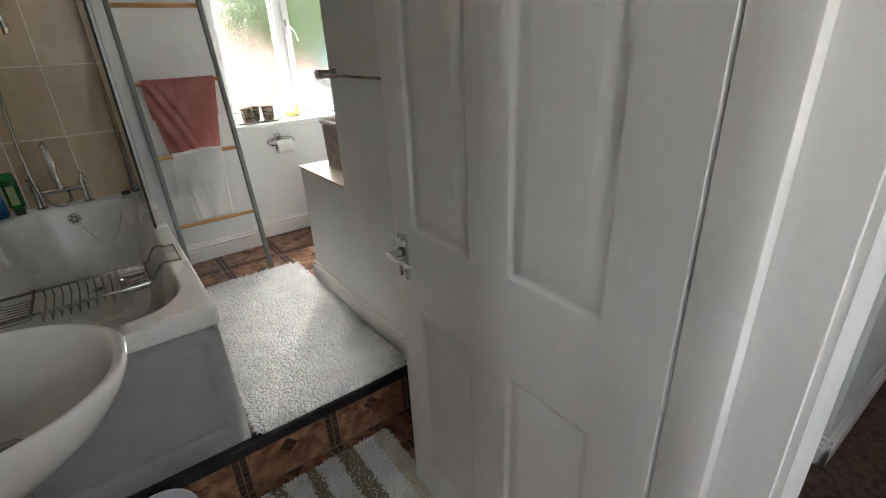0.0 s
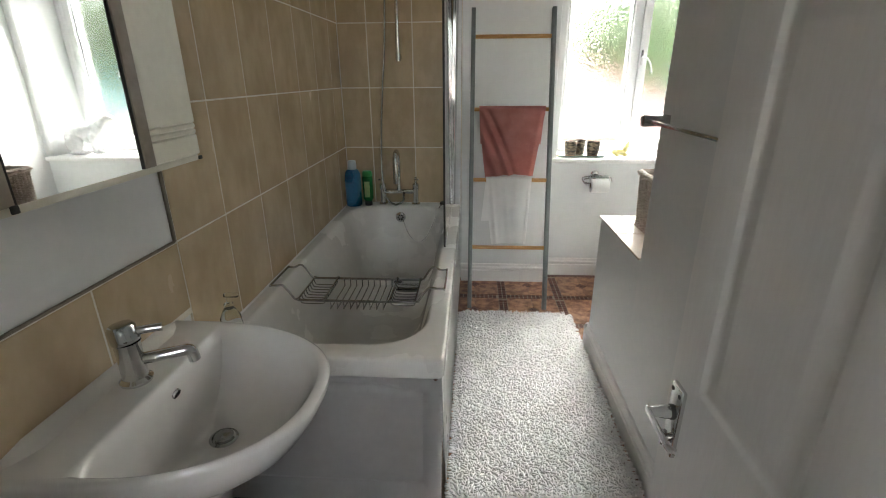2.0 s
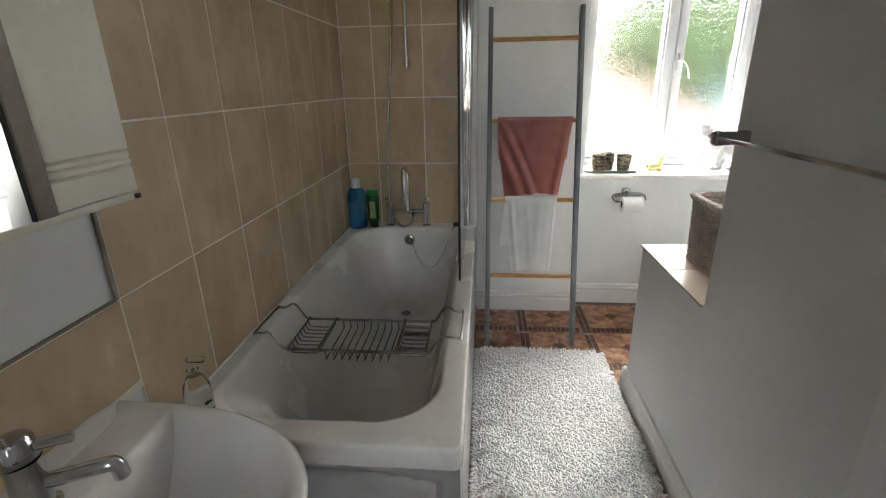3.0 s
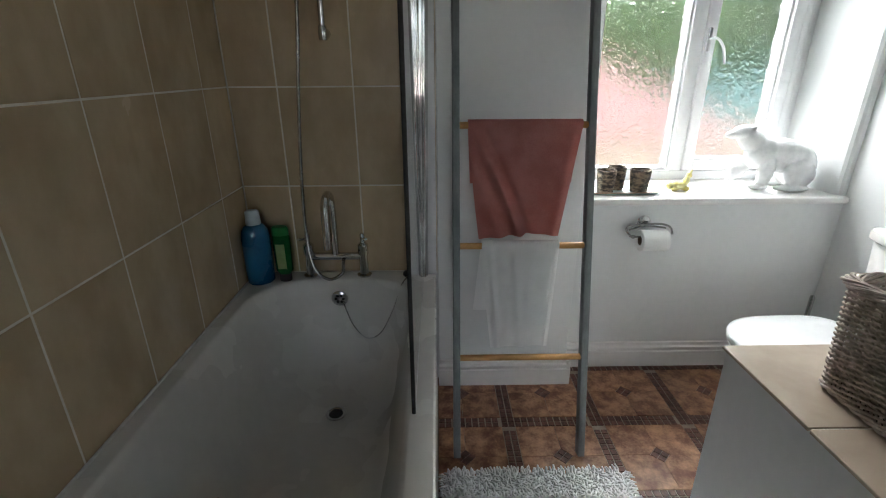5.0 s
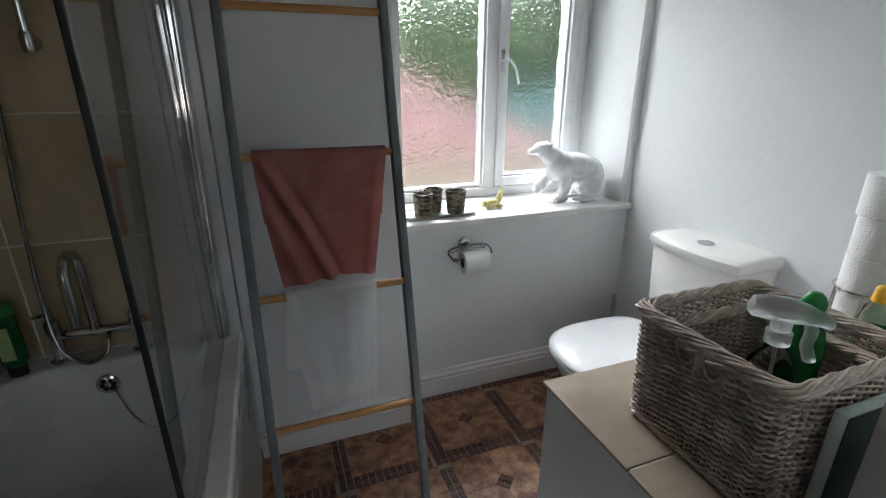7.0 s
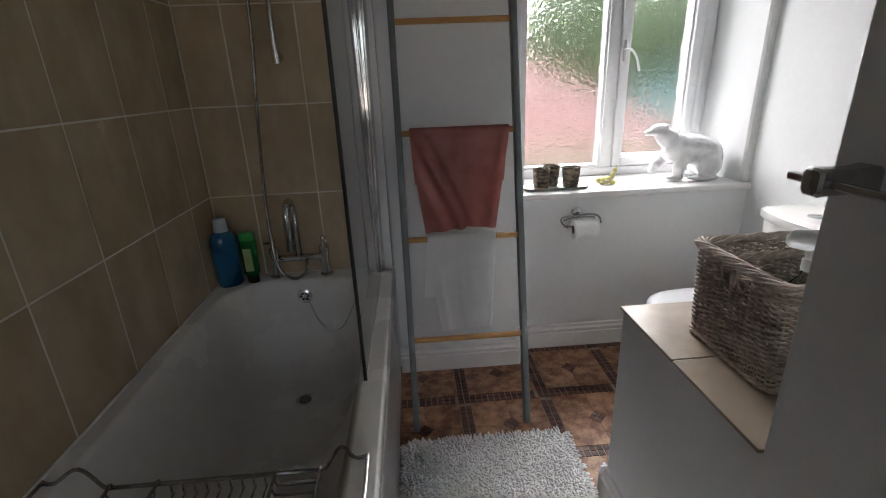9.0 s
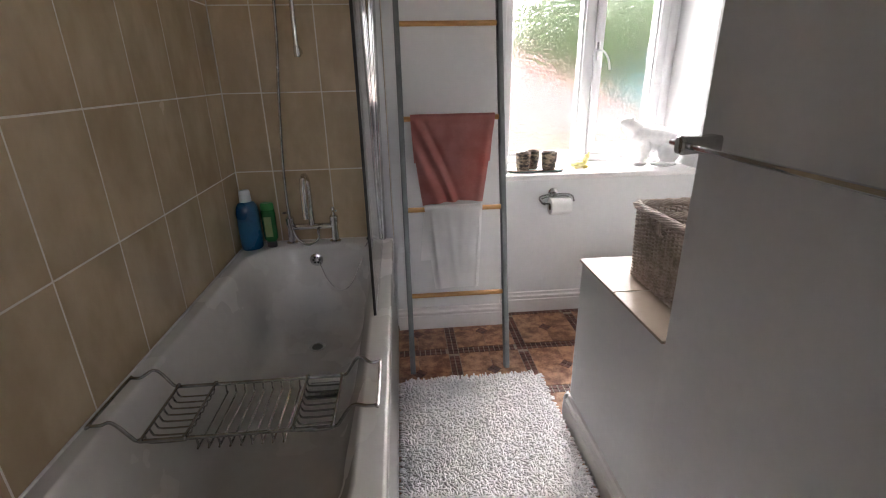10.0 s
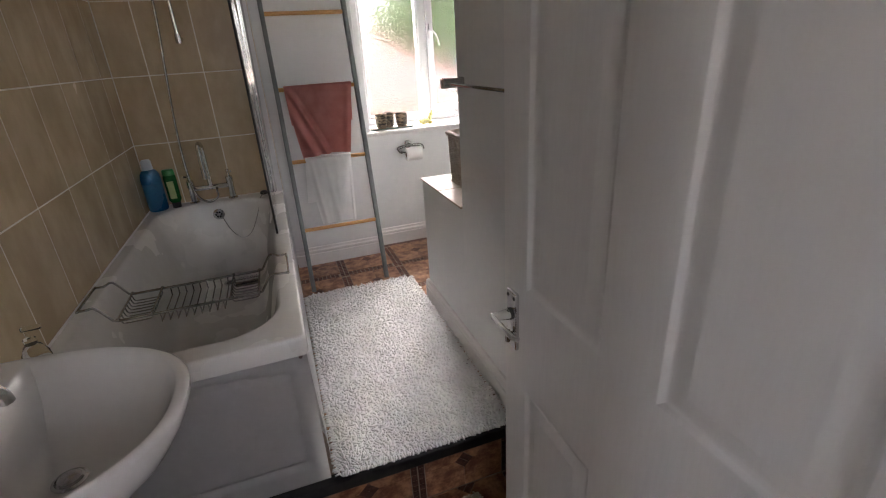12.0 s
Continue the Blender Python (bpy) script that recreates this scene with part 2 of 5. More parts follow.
def join(bm, own):
    if bm is None:
        return own
    me = bpy.data.meshes.new("tmp")
    own.to_mesh(me)
    own.free()
    bm.from_mesh(me)
    bpy.data.meshes.remove(me)
    return bm


def loft(rings, cap0=True, cap1=True, closed=True, bm=None):
    """Skin over rings that have the same number of points."""
    own = bmesh.new()
    rows = [[own.verts.new(p) for p in r] for r in rings]
    k = len(rows[0])
    for a, b in zip(rows, rows[1:]):
        for i in range(k if closed else k - 1):
            j = (i + 1) % k
            own.faces.new((a[i], a[j], b[j], b[i]))
    if cap0 and closed:
        own.faces.new(rows[0][::-1])
    if cap1 and closed:
        own.faces.new(rows[-1])
    return join(bm, own)


def lathe(profile, at=(0, 0, 0), seg=24, axis="z", bm=None, cap0=True, cap1=True):
    rings = []
    for r, h in profile:
        ring = []
        for i in range(seg):
            a = 2 * math.pi * i / seg
            u, v = r * math.cos(a), r * math.sin(a)
            p = {"z": (u, v, h), "x": (h, u, v), "y": (v, h, u)}[axis]
            ring.append((at[0] + p[0], at[1] + p[1], at[2] + p[2]))
        rings.append(ring)
    return loft(rings, cap0, cap1, bm=bm)


def sweep(points, r, seg=8, bm=None, closed=False, radii=None):
    """A round rod along a line of points."""
    pts = [Vector(p) for p in points]
    n = len(pts)
    rings, side = [], None
    for i, p in enumerate(pts):
        a = pts[(i - 1) % n] if closed or i else p
        b = pts[(i + 1) % n] if closed or i < n - 1 else p
        d = (b - a).normalized()
        if side is None:
            side = d.orthogonal().normalized()
        side = (side - d * side.dot(d)).normalized()
        up = d.cross(side)
        rr = radii[i] if radii else r
        rings.append([p + rr * (side * math.cos(2 * math.pi * k / seg) + up * math.sin(2 * math.pi * k / seg)) for k in range(seg)])
    if closed:
        rings.append(rings[0])
        own = loft(rings, False, False)
        bmesh.ops.remove_doubles(own, verts=own.verts[:], dist=1e-6)
        return join(bm, own)
    return loft(rings, bm=bm)


def smooth_line(points, per=8):
    """A Catmull-Rom line through the points."""
    p = [Vector(q) for q in points]
    p = [p[0] * 2 - p[1]] + p + [p[-1] * 2 - p[-2]]
    out = []
    for i in range(1, len(p) - 2):
        for k in range(per):
            t = k / per
            out.append(0.5 * ((2 * p[i]) + (p[i + 1] - p[i - 1]) * t + (2 * p[i - 1] - 5 * p[i] + 4 * p[i + 1] - p[i + 2]) * t * t
                              + (3 * p[i] - p[i - 1] - 3 * p[i + 1] + p[i + 2]) * t ** 3))
    out.append(p[-2])
    return out


def round_rect(x0, x1, y0, y1, r, z, n=8):
    """A closed ring in the plane z with rounded corners; r is one radius or four (x1y0, x1y1, x0y1, x0y0)."""
    rs = r if isinstance(r, (tuple, list)) else (r,) * 4
    ring = []
    for (cx, cy, a0), q in zip(((x1, y0, -90), (x1, y1, 0), (x0, y1, 90), (x0, y0, 180)), rs):
        ox = cx - q if cx == x1 else cx + q
        oy = cy - q if cy == y1 else cy + q
        for k in range(n + 1):
            a = radians(a0 + 90 * k / n)
            ring.append((ox + q * math.cos(a), oy + q * math.sin(a), z))
    return ring


def moved(bm, m):
    bmesh.ops.transform(bm, matrix=m, verts=bm.verts[:])
    return bm
# ---------------------------------------------------------------- the setting
LOW, TOP, STEP = -0.205, 2.25, -0.08          # lower floor, ceiling, edge of the raised floor


def setting(name, bm, material, label, category="wall", smooth=False):
    return solo(name, bm, material, label, category, kind="structure", smooth=smooth)


wall_west = setting("wall_west", box(-0.16, -0.008, -1.33, 2.30, LOW - 0.1, TOP), M_WALL, "white painted wall behind the basin and bath")
wall_north = setting("wall_north", box(-0.008, 0.705, 1.708, 2.30, LOW - 0.1, TOP), M_WALL, "white wall carrying the tiles at the bath's tap end")
setting("wall_breast", box(0.705, 1.235, 1.668, 2.30, LOW - 0.1, TOP, 0.003), M_WALL, "white painted boxed-out wall behind the ladder")

# the window wall, with its opening
wx0, wx1, wx2, wz0, wz1 = 1.285, 2.282, 2.256, 0.748, 1.95      # the reveal narrows from wx1 to wx2
bmw = box(1.235, 2.312, 1.79, 2.30, LOW - 0.1, wz0)
box(1.235, wx0, 1.79, 2.30, wz0, TOP, bm=bmw)
loft([[(wx1 + 0.012, 1.79, z), (2.312, 1.79, z), (2.312, 2.30, z), (wx2, 2.30, z), (wx2, 2.12, z), (wx1 - 0.006, 1.805, z), (wx1 + 0.001, 1.794, z)] for z in (wz0, TOP)], bm=bmw)
box(wx0, wx2, 1.79, 2.30, wz1, TOP, bm=bmw)
loft([[(wx2, 1.79, z), (wx1, 1.79, z), (wx2, 2.11, z)] for z in (wz1, TOP)], bm=bmw)
setting("wall_window", bmw, M_WALL, "white painted outer wall with a deep window reveal")
setting("wall_east", box(2.312, 2.47, 0.39, 2.30, LOW - 0.1, TOP), M_WALL, "white painted wall behind the toilet")
setting("wall_cupboard", box(1.348, 2.47, -1.10, 0.39, LOW - 0.1, TOP), M_WALL, "white painted full-height boxed wall with a towel rail")

# the door wall, pierced by the doorway
bmd = box(-0.16, 0.375, -1.33, -1.20, LOW - 0.1, TOP)
box(1.205, 1.35, -1.33, -1.101, LOW - 0.1, TOP, bm=bmd)
box(0.375, 1.205, -1.33, -1.20, 1.815, TOP, bm=bmd)
setting("wall_south", bmd, M_WALL, "white painted wall around the bathroom doorway")

# hall beyond the doorway
setting("wall_hall_stub", box(2.28, 4.4, -1.245, -1.10, LOW - 0.1, TOP, 0.003), M_WALL, "white painted wall of the hall")
# unseen opening in the south wall, placed and sized to light the doorway
setting("wall_hall_south_a", box(-1.0, 0.55, -3.1, -3.0, LOW - 0.1, TOP), M_WALL, "white painted hall wall")
setting("wall_hall_south_b", box(1.20, 4.4, -3.1, -3.0, LOW - 0.1, TOP), M_WALL, "white painted hall wall beside its unseen window")
bmh = box(0.55, 1.20, -3.1, -3.0, LOW - 0.1, 0.95)
box(0.55, 1.20, -3.1, -3.0, 1.95, TOP, bm=bmh)
setting("wall_hall_south_c", bmh, M_WALL, "white painted hall wall under its unseen window")
# a second, unseen opening added to throw daylight on the open door
bmh = box(-1.1, -1.0, -3.1, -1.33, LOW - 0.1, 1.05)
box(-1.1, -1.0, -3.1, -1.33, 1.95, TOP, bm=bmh)
box(-1.1, -1.0, -3.1, -2.50, 1.05, 1.95, bm=bmh)
box(-1.1, -1.0, -2.20, -1.33, 1.05, 1.95, bm=bmh)
setting("wall_hall_west", bmh, M_WALL, "white painted hall wall around an added, unseen window opening")
setting("wall_hall_north", box(-1.1, -0.16, -1.33, -1.2, LOW - 0.1, TOP), M_WALL, "white painted hall wall")
setting("wall_hall_east", box(4.4, 4.5, -3.1, -1.10, LOW - 0.1, TOP), M_WALL, "white painted hall wall")
setting("floor_hall", box(-1.1, 4.5, -3.1, -1.30, LOW - 0.1, LOW), M_CARPET, "brown carpeted hall floor", "floor")
setting("floor_recess", box(1.35, 4.4, -1.2995, -1.0, LOW - 0.1, LOW), M_CARPET, "brown carpeted floor of a hall recess", "floor")
setting("ceiling", box(-1.1, 4.5, -3.1, 2.47, TOP, TOP + 0.1), M_CEIL, "white painted ceiling", "ceiling")

# floors: a base for the joints, the printed tiles lie on it
floor_upper = setting("floor_upper", box(0.0, 2.312, STEP + 0.004, 1.79, LOW - 0.1, -0.003), M_FLOORGROUT, "rust and brown patterned tile floor with mosaic borders", "floor")
floor_lower = setting("floor_lower", box(-0.008, 1.35, -1.30, STEP + 0.004, LOW - 0.1, LOW - 0.003), M_FLOORGROUT, "rust and brown patterned tile floor by the door", "floor")
setting("step_edge", box(0.0, 1.346, STEP - 0.012, STEP + 0.03, -0.036, 0.006, 0.004), M_EDGE, "black rubber nosing along the step edge", "trim")


def skirting(name, x0, y0, x1, y1, nx, ny, z=0.0, h=0.118, t=0.018):
    """A moulded skirting board from one point to the other, standing out along the normal."""
    prof = ((0, 0), (t, 0), (t, h * 0.62), (t * 0.72, h * 0.66), (t * 0.95, h * 0.72), (t * 0.95, h * 0.80), (t * 0.55, h * 0.86), (t * 0.45, h * 0.97), (0, h))
    r = [[(px + nx * a, py + ny * a, z + b) for a, b in prof] for px, py in ((x0, y0), (x1, y1))]
    return setting(name, loft(r), M_GLOSS, "white gloss moulded skirting board", "skirting")


skirting("baseboard_breast", 0.706, 1.668, 1.253, 1.668, 0, -1)
skirting("baseboard_breast_return", 1.235, 1.652, 1.235, 1.79, 1, 0)
skirting("baseboard_window", 1.253, 1.79, 2.312, 1.79, 0, -1)
skirting("baseboard_east", 2.312, 1.772, 2.312, 0.91, -1, 0)
skirting("baseboard_box", 1.348, STEP + 0.03, 1.348, 0.925, -1, 0)
skirting("baseboard_box_end", 1.330, 0.907, 2.29, 0.907, 0, 1)
skirting("baseboard_hall", 2.28, -1.10, 2.28, -1.262, -1, 0, LOW)
skirting("baseboard_hall_side", 2.262, -1.245, 4.4, -1.245, 0, -1, LOW)

# boxed ledge behind the toilet
setting("wall_ledge", box(1.348, 2.312, 0.39, 0.907, LOW, 0.655), M_WALL, "white painted boxed-in ledge topped with tiles", "ledge")
# the window board
setting("window_sill", box(wx0 - 0.045, 2.310, 1.764, 2.14, 0.745, 0.772, 0.006, 3), M_GLOSS, "white gloss window board", "sill", True)

# the window: frame, two glazed lights, handle
win = thing("window_1", "white plastic casement window with obscured glass", "window", (1.75, 2.0, 0.77), kind="structure")
W = Matrix.Translation((-1.75, -2.0, -0.77))
FY0, FY1 = 2.098, 2.175
FL, FR = 1.349, 2.256
GX0, GX1, GX2, GX3 = 1.352, 1.733, 1.850, 2.134
GZ0, GZ1, RZ0 = 0.828, 1.86, 0.868
bmf = box(wx0 - 0.01, FL, FY0, FY1, 0.772, wz1, 0.004)
box(FL, FR, FY0, FY1, 0.772, 0.812, 0.004, bm=bmf)
box(FL, FR, FY0, FY1, 1.88, wz1, 0.004, bm=bmf)
box(GX1 + 0.012, GX2 - 0.050, FY0 - 0.002, FY1, 0.812, 1.88, 0.004, bm=bmf)
box(2.194, 2.222, FY0 - 0.004, FY1, 0.8125, 1.8795, 0.004, bm=bmf)
box(2.2225, FR, FY0 + 0.010, FY1, 0.8125, 1.8795, 0.003, bm=bmf)
part("window_frame", moved(bmf, W), M_UPVC, win)
# glazing beads round the fixed light
bmb = box(FL, GX0 + 0.012, FY0 + 0.014, FY1 - 0.01, 0.812, 1.88, 0.003)
box(GX1, GX1 + 0.012, FY0 + 0.010, FY1 - 0.01, 0.812, 1.88, 0.003, bm=bmb)
box(GX0 + 0.012, GX1, FY0 + 0.014, FY1 - 0.01, 0.812, GZ0, 0.003, bm=bmb)
box(GX0 + 0.012, GX1, FY0 + 0.014, FY1 - 0.01, GZ1, 1.88, 0.003, bm=bmb)
part("glazing_bead", moved(bmb, W), M_UPVC, win)
# the opening sash, with a stepped bead round its pane
bms = box(GX2 - 0.048, GX2 - 0.006, FY0 - 0.012, FY1 - 0.01, 0.816, 1.878, 0.004)
box(GX3 + 0.010, 2.190, FY0 - 0.012, FY1 - 0.01, 0.816, 1.878, 0.005, bm=bms)
box(GX2 - 0.006, GX3 + 0.010, FY0 - 0.012, FY1 - 0.01, 0.816, RZ0 - 0.010, 0.005, bm=bms)
box(GX2 - 0.006, GX3 + 0.010, FY0 - 0.012, FY1 - 0.01, GZ1 - 0.02, 1.878, 0.005, bm=bms)
sash = part("sash", moved(bms, W), M_UPVC, win)
bms = box(GX2 - 0.006, GX2 + 0.004, FY0 + 0.004, FY1 - 0.012, RZ0 - 0.010, GZ1 - 0.02, 0.003)
box(GX3 - 0.002, GX3 + 0.010, FY0 + 0.004, FY1 - 0.012, RZ0 - 0.010, GZ1 - 0.02, 0.003, bm=bms)
box(GX2 + 0.004, GX3 - 0.002, FY0 + 0.004, FY1 - 0.012, RZ0 - 0.010, RZ0, 0.003, bm=bms)
box(GX2 + 0.004, GX3 - 0.002, FY0 + 0.004, FY1 - 0.012, GZ1 - 0.03, GZ1 - 0.02, 0.003, bm=bms)
part("sash_bead", moved(bms, W), M_UPVC, sash)
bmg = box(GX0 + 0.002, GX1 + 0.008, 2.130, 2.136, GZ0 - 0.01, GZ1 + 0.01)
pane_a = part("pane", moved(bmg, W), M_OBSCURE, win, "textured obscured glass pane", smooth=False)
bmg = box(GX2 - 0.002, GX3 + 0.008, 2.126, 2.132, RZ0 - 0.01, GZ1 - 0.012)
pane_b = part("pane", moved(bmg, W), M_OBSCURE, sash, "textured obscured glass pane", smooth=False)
# no shadow from the panes, so daylight enters past their dimming tint
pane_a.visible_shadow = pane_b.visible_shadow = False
bmk = box(1.808, 1.822, FY0 - 0.024, FY0 - 0.0125, 1.305, 1.395, 0.004, 3)
part("handle_plate", moved(bmk, W), M_DULLCHROME, sash, "grey metal handle plate")
bmk = sweep(smooth_line(((1.815, FY0 - 0.020, 1.352), (1.818, FY0 - 0.045, 1.355), (1.836, FY0 - 0.055, 1.346), (1.860, FY0 - 0.055, 1.312), (1.874, FY0 - 0.055, 1.258))), 0.0052, 8)
part("window_handle", moved(bmk, W), M_UPVC, sash, "white casement handle")

# ---------------------------------------------------------------- the door and its frame
frame_ob = thing("door_frame", "white painted door frame with moulded architrave", "door frame", (1.19, -1.26, LOW), kind="structure")
D = Matrix.Translation((-1.19, 1.26, -LOW))
part("jamb", moved(box(1.170, 1.205, -1.335, -1.192, LOW, 1.815, 0.002), D), M_GLOSS, frame_ob)
part("jamb", moved(box(0.375, 0.405, -1.335, -1.192, LOW, 1.815, 0.002), D), M_GLOSS, frame_ob)
part("head", moved(box(0.405, 1.170, -1.335, -1.192, 1.787, 1.815, 0.002), D), M_GLOSS, frame_ob)
part("door_stop", moved(box(1.134, 1.1695, -1.262, -1.1875, LOW, 1.787, 0.004), D), M_GLOSS, frame_ob)


def architrave(x_in, x_out, y, ny):
    s = 1 if x_out > x_in else -1
    w = abs(x_out - x_in)
    prof = ((0, 0), (0, 0.010), (0.10, 0.013), (0.18, 0.008), (0.30, 0.012), (0.55, 0.016), (0.72, 0.020), (0.85, 0.020), (0.93, 0.016), (1.0, 0.014), (1.0, 0))
    return loft([[(x_in + s * w * a, y + ny * b, z) for a, b in prof] for z in (LOW, 1.86)])


part("architrave", moved(architrave(1.180, 1.250, -1.335, -1), D), M_GLOSS, frame_ob)
part("architrave", moved(architrave(0.395, 0.325, -1.335, -1), D), M_GLOSS, frame_ob)
part("architrave", moved(box(1.2055, 1.262, -1.1, -1.088, LOW, 1.86, 0.004), D), M_GLOSS, frame_ob)

door = thing("door_1", "white six-panel moulded door standing open", "door", (1.148, -1.185, LOW), kind="structure")
DX0, DX1, DY0, DY1, DZ0, DZ1 = 1.130, 1.166, -1.183, -0.402, LOW + 0.008, 1.775
panels = []
for y0, y1 in ((-0.722, -0.492), (-1.064, -0.838)):
    for z0, z1 in ((-0.04, 0.535), (0.775, 1.35), (1.46, 1.66)):
        panels.append((y0, y1, z0, z1))


def door_leaf():
    """A slab whose face on each side has sunk, moulded panels."""
    own = bmesh.new()
    ys = sorted({DY0, DY1, *(v for p in panels for v in p[:2])})
    zs = sorted({DZ0, DZ1, *(v for p in panels for v in p[2:])})
    for x, s in ((DX0, 1), (DX1, -1)):
        grid = {(y, z): own.verts.new((x, y, z)) for y in ys for z in zs}
        for ya, yb in zip(ys, ys[1:]):
            for za, zb in zip(zs, zs[1:]):
                inside = any(p[0] <= ya and yb <= p[1] and p[2] <= za and zb <= p[3] for p in panels)
                quad = [grid[ya, za], grid[yb, za], grid[yb, zb], grid[ya, zb]]
                if not inside:
                    own.faces.new(quad)
                    continue
                last = quad
                for inset, depth in ((0.003, 0.0012), (0.009, 0.0046), (0.014, 0.0064), (0.018, 0.0066), (0.022, 0.0060), (0.042, 0.0012), (0.044, 0.0007), (0.047, 0.0007)):
                    nxt = [own.verts.new((x + s * depth, ya + inset, za + inset)), own.verts.new((x + s * depth, yb - inset, za + inset)),
                           own.verts.new((x + s * depth, yb - inset, zb - inset)), own.verts.new((x + s * depth, ya + inset, zb - inset))]
                    for i in range(4):
                        own.faces.new((last[i], last[(i + 1) % 4], nxt[(i + 1) % 4], nxt[i]))
                    last = nxt
                own.faces.new(last)
    own.verts.ensure_lookup_table()
    edge = [e for e in own.edges if len(e.link_faces) == 1]
    bmesh.ops.bridge_loops(own, edges=edge)
    return own


DM = Matrix.Translation((-1.148, 1.185, -LOW))
part("leaf", moved(door_leaf(), DM), M_DOOR, door, angle=25)
bmp = box(DX0 - 0.010, DX0 - 0.0004, -0.468, -0.428, 0.622, 0.758, 0.003, 2)
plate = part("handle_plate", moved(bmp, DM), M_CHROME, door, "chrome lever handle on a backplate")
for sy in (-0.461, -0.435):
    part("screw", moved(lathe(((0.0042, 0.0), (0.0040, -0.0008), (0.0, -0.0012)), (DX0 - 0.0101, sy, 0.746), 10, "x"), DM), M_EDGE, plate)
part("collar", moved(lathe(((0.0135, 0.0), (0.0135, -0.004), (0.012, -0.005)), (DX0 - 0.0102, -0.447, 0.705), 20, "x"), DM), M_EDGE, plate)
bml = lathe(((0.0122, 0.0), (0.0120, -0.008), (0.0085, -0.028), (0.0085, -0.036)), (DX0 - 0.0153, -0.447, 0.705), 20, "x")
box(DX0 - 0.053, DX0 - 0.047, -0.530, -0.438, 0.698, 0.712, 0.0025, 2, bm=bml)
sweep(((DX0 - 0.050, -0.528, 0.705), (DX0 - 0.046, -0.536, 0.704), (DX0 - 0.040, -0.540, 0.703)), 0.0055, 8, bml)
part("lever", moved(bml, DM), M_CHROME, plate)
bml = sweep(((DX0 - 0.0102, -0.452, 0.655), (DX0 - 0.020, -0.452, 0.655)), 0.007, 10)
sweep(((DX0 - 0.020, -0.452, 0.668), (DX0 - 0.020, -0.452, 0.642)), 0.006, 8, bml)
part("thumb_turn", moved(bml, DM), M_CHROME, plate)
for hz in (0.05, 1.50):
    part("hinge", moved(lathe(((0.007, hz), (0.007, hz + 0.09)), (DX0 - 0.004, -1.188, 0), 10), DM), M_DULLCHROME, door)
# ---------------------------------------------------------------- bath
bath = thing("bathtub", "white acrylic bathtub with a panelled side", "bathtub", (0.35, 0.85, 0))
B = Matrix.Translation((-0.35, -0.85, 0))
RIM = 0.508
NR = 10
rings = [
    round_rect(0.002, 0.690, 0.004, 1.698, 0.004, 0.446, NR),
    round_rect(0.001, 0.697, -0.022, 1.699, (0.022, 0.004, 0.004, 0.022), 0.447, NR),
    round_rect(0.001, 0.698, -0.024, 1.699, (0.024, 0.004, 0.004, 0.024), 0.450, NR),
    round_rect(0.001, 0.699, -0.025, 1.699, (0.024, 0.004, 0.004, 0.024), 0.496, NR),
    round_rect(0.001, 0.6975, -0.0235, 1.699, (0.024, 0.004, 0.004, 0.024), 0.503, NR),
    round_rect(0.001, 0.694, -0.019, 1.699, (0.022, 0.004, 0.004, 0.022), RIM - 0.0005, NR),
    round_rect(0.001, 0.691, -0.016, 1.699, (0.021, 0.004, 0.004, 0.021), RIM, NR),
    round_rect(0.042, 0.640, 0.046, 1.632, (0.170, 0.20, 0.20, 0.10), RIM, NR),
    round_rect(0.045, 0.637, 0.049, 1.629, (0.170, 0.20, 0.20, 0.10), RIM - 0.0008, NR),
    round_rect(0.051, 0.630, 0.056, 1.623, (0.170, 0.20, 0.20, 0.10), RIM - 0.007, NR),
    round_rect(0.057, 0.623, 0.066, 1.618, (0.170, 0.20, 0.20, 0.105), RIM - 0.025, NR),
    round_rect(0.078, 0.602, 0.130, 1.606, (0.165, 0.20, 0.20, 0.12), 0.42, NR),
    round_rect(0.104, 0.575, 0.235, 1.585, (0.16, 0.19, 0.19, 0.13), 0.31, NR),
    round_rect(0.126, 0.550, 0.345, 1.558, (0.15, 0.18, 0.18, 0.14), 0.20, NR),
    round_rect(0.150, 0.525, 0.425, 1.520, (0.14, 0.16, 0.16, 0.14), 0.145, NR),
    round_rect(0.185, 0.490, 0.490, 1.470, (0.13, 0.14, 0.14, 0.13), 0.124, NR),
    round_rect(0.240, 0.440, 0.560, 1.400, (0.09, 0.09, 0.09, 0.09), 0.119, NR),
]
part("tub", moved(loft(rings, False, True), B), M_BATH, bath, angle=60)


def panel_face(along, out, a0, a1, z0, z1, lean=0.0, arch=True):
    """A panel with a raised arched field; along and out are functions of the place."""
    own = bmesh.new()
    na, nz = (96, 64) if arch else (60, 40)
    grid = []
    for i in range(na + 1):
        row = []
        for j in range(nz + 1):
            u, v = i / na, j / nz
            a, z = a0 + (a1 - a0) * u, z0 + (z1 - z0) * v
            lift = 0.016 * 4 * u * (1 - u) if arch else 0
            top, bot, side = z1 - 0.085 + lift * 2.2, z0 + 0.075, 0.055
            d = min(a - a0 - side, a1 - side - a, z - bot, top - z)
            depth = 0.010 * max(0.0, 1 - abs(d) / 0.014)
            row.append(own.verts.new(out(a, z, -depth + lean * (1 - v))))
        grid.append(row)
    for i in range(na):
        for j in range(nz):
            own.faces.new((grid[i][j], grid[i + 1][j], grid[i + 1][j + 1], grid[i][j + 1]))
    res = bmesh.ops.solidify(own, geom=own.faces[:], thickness=0.004)
    return own


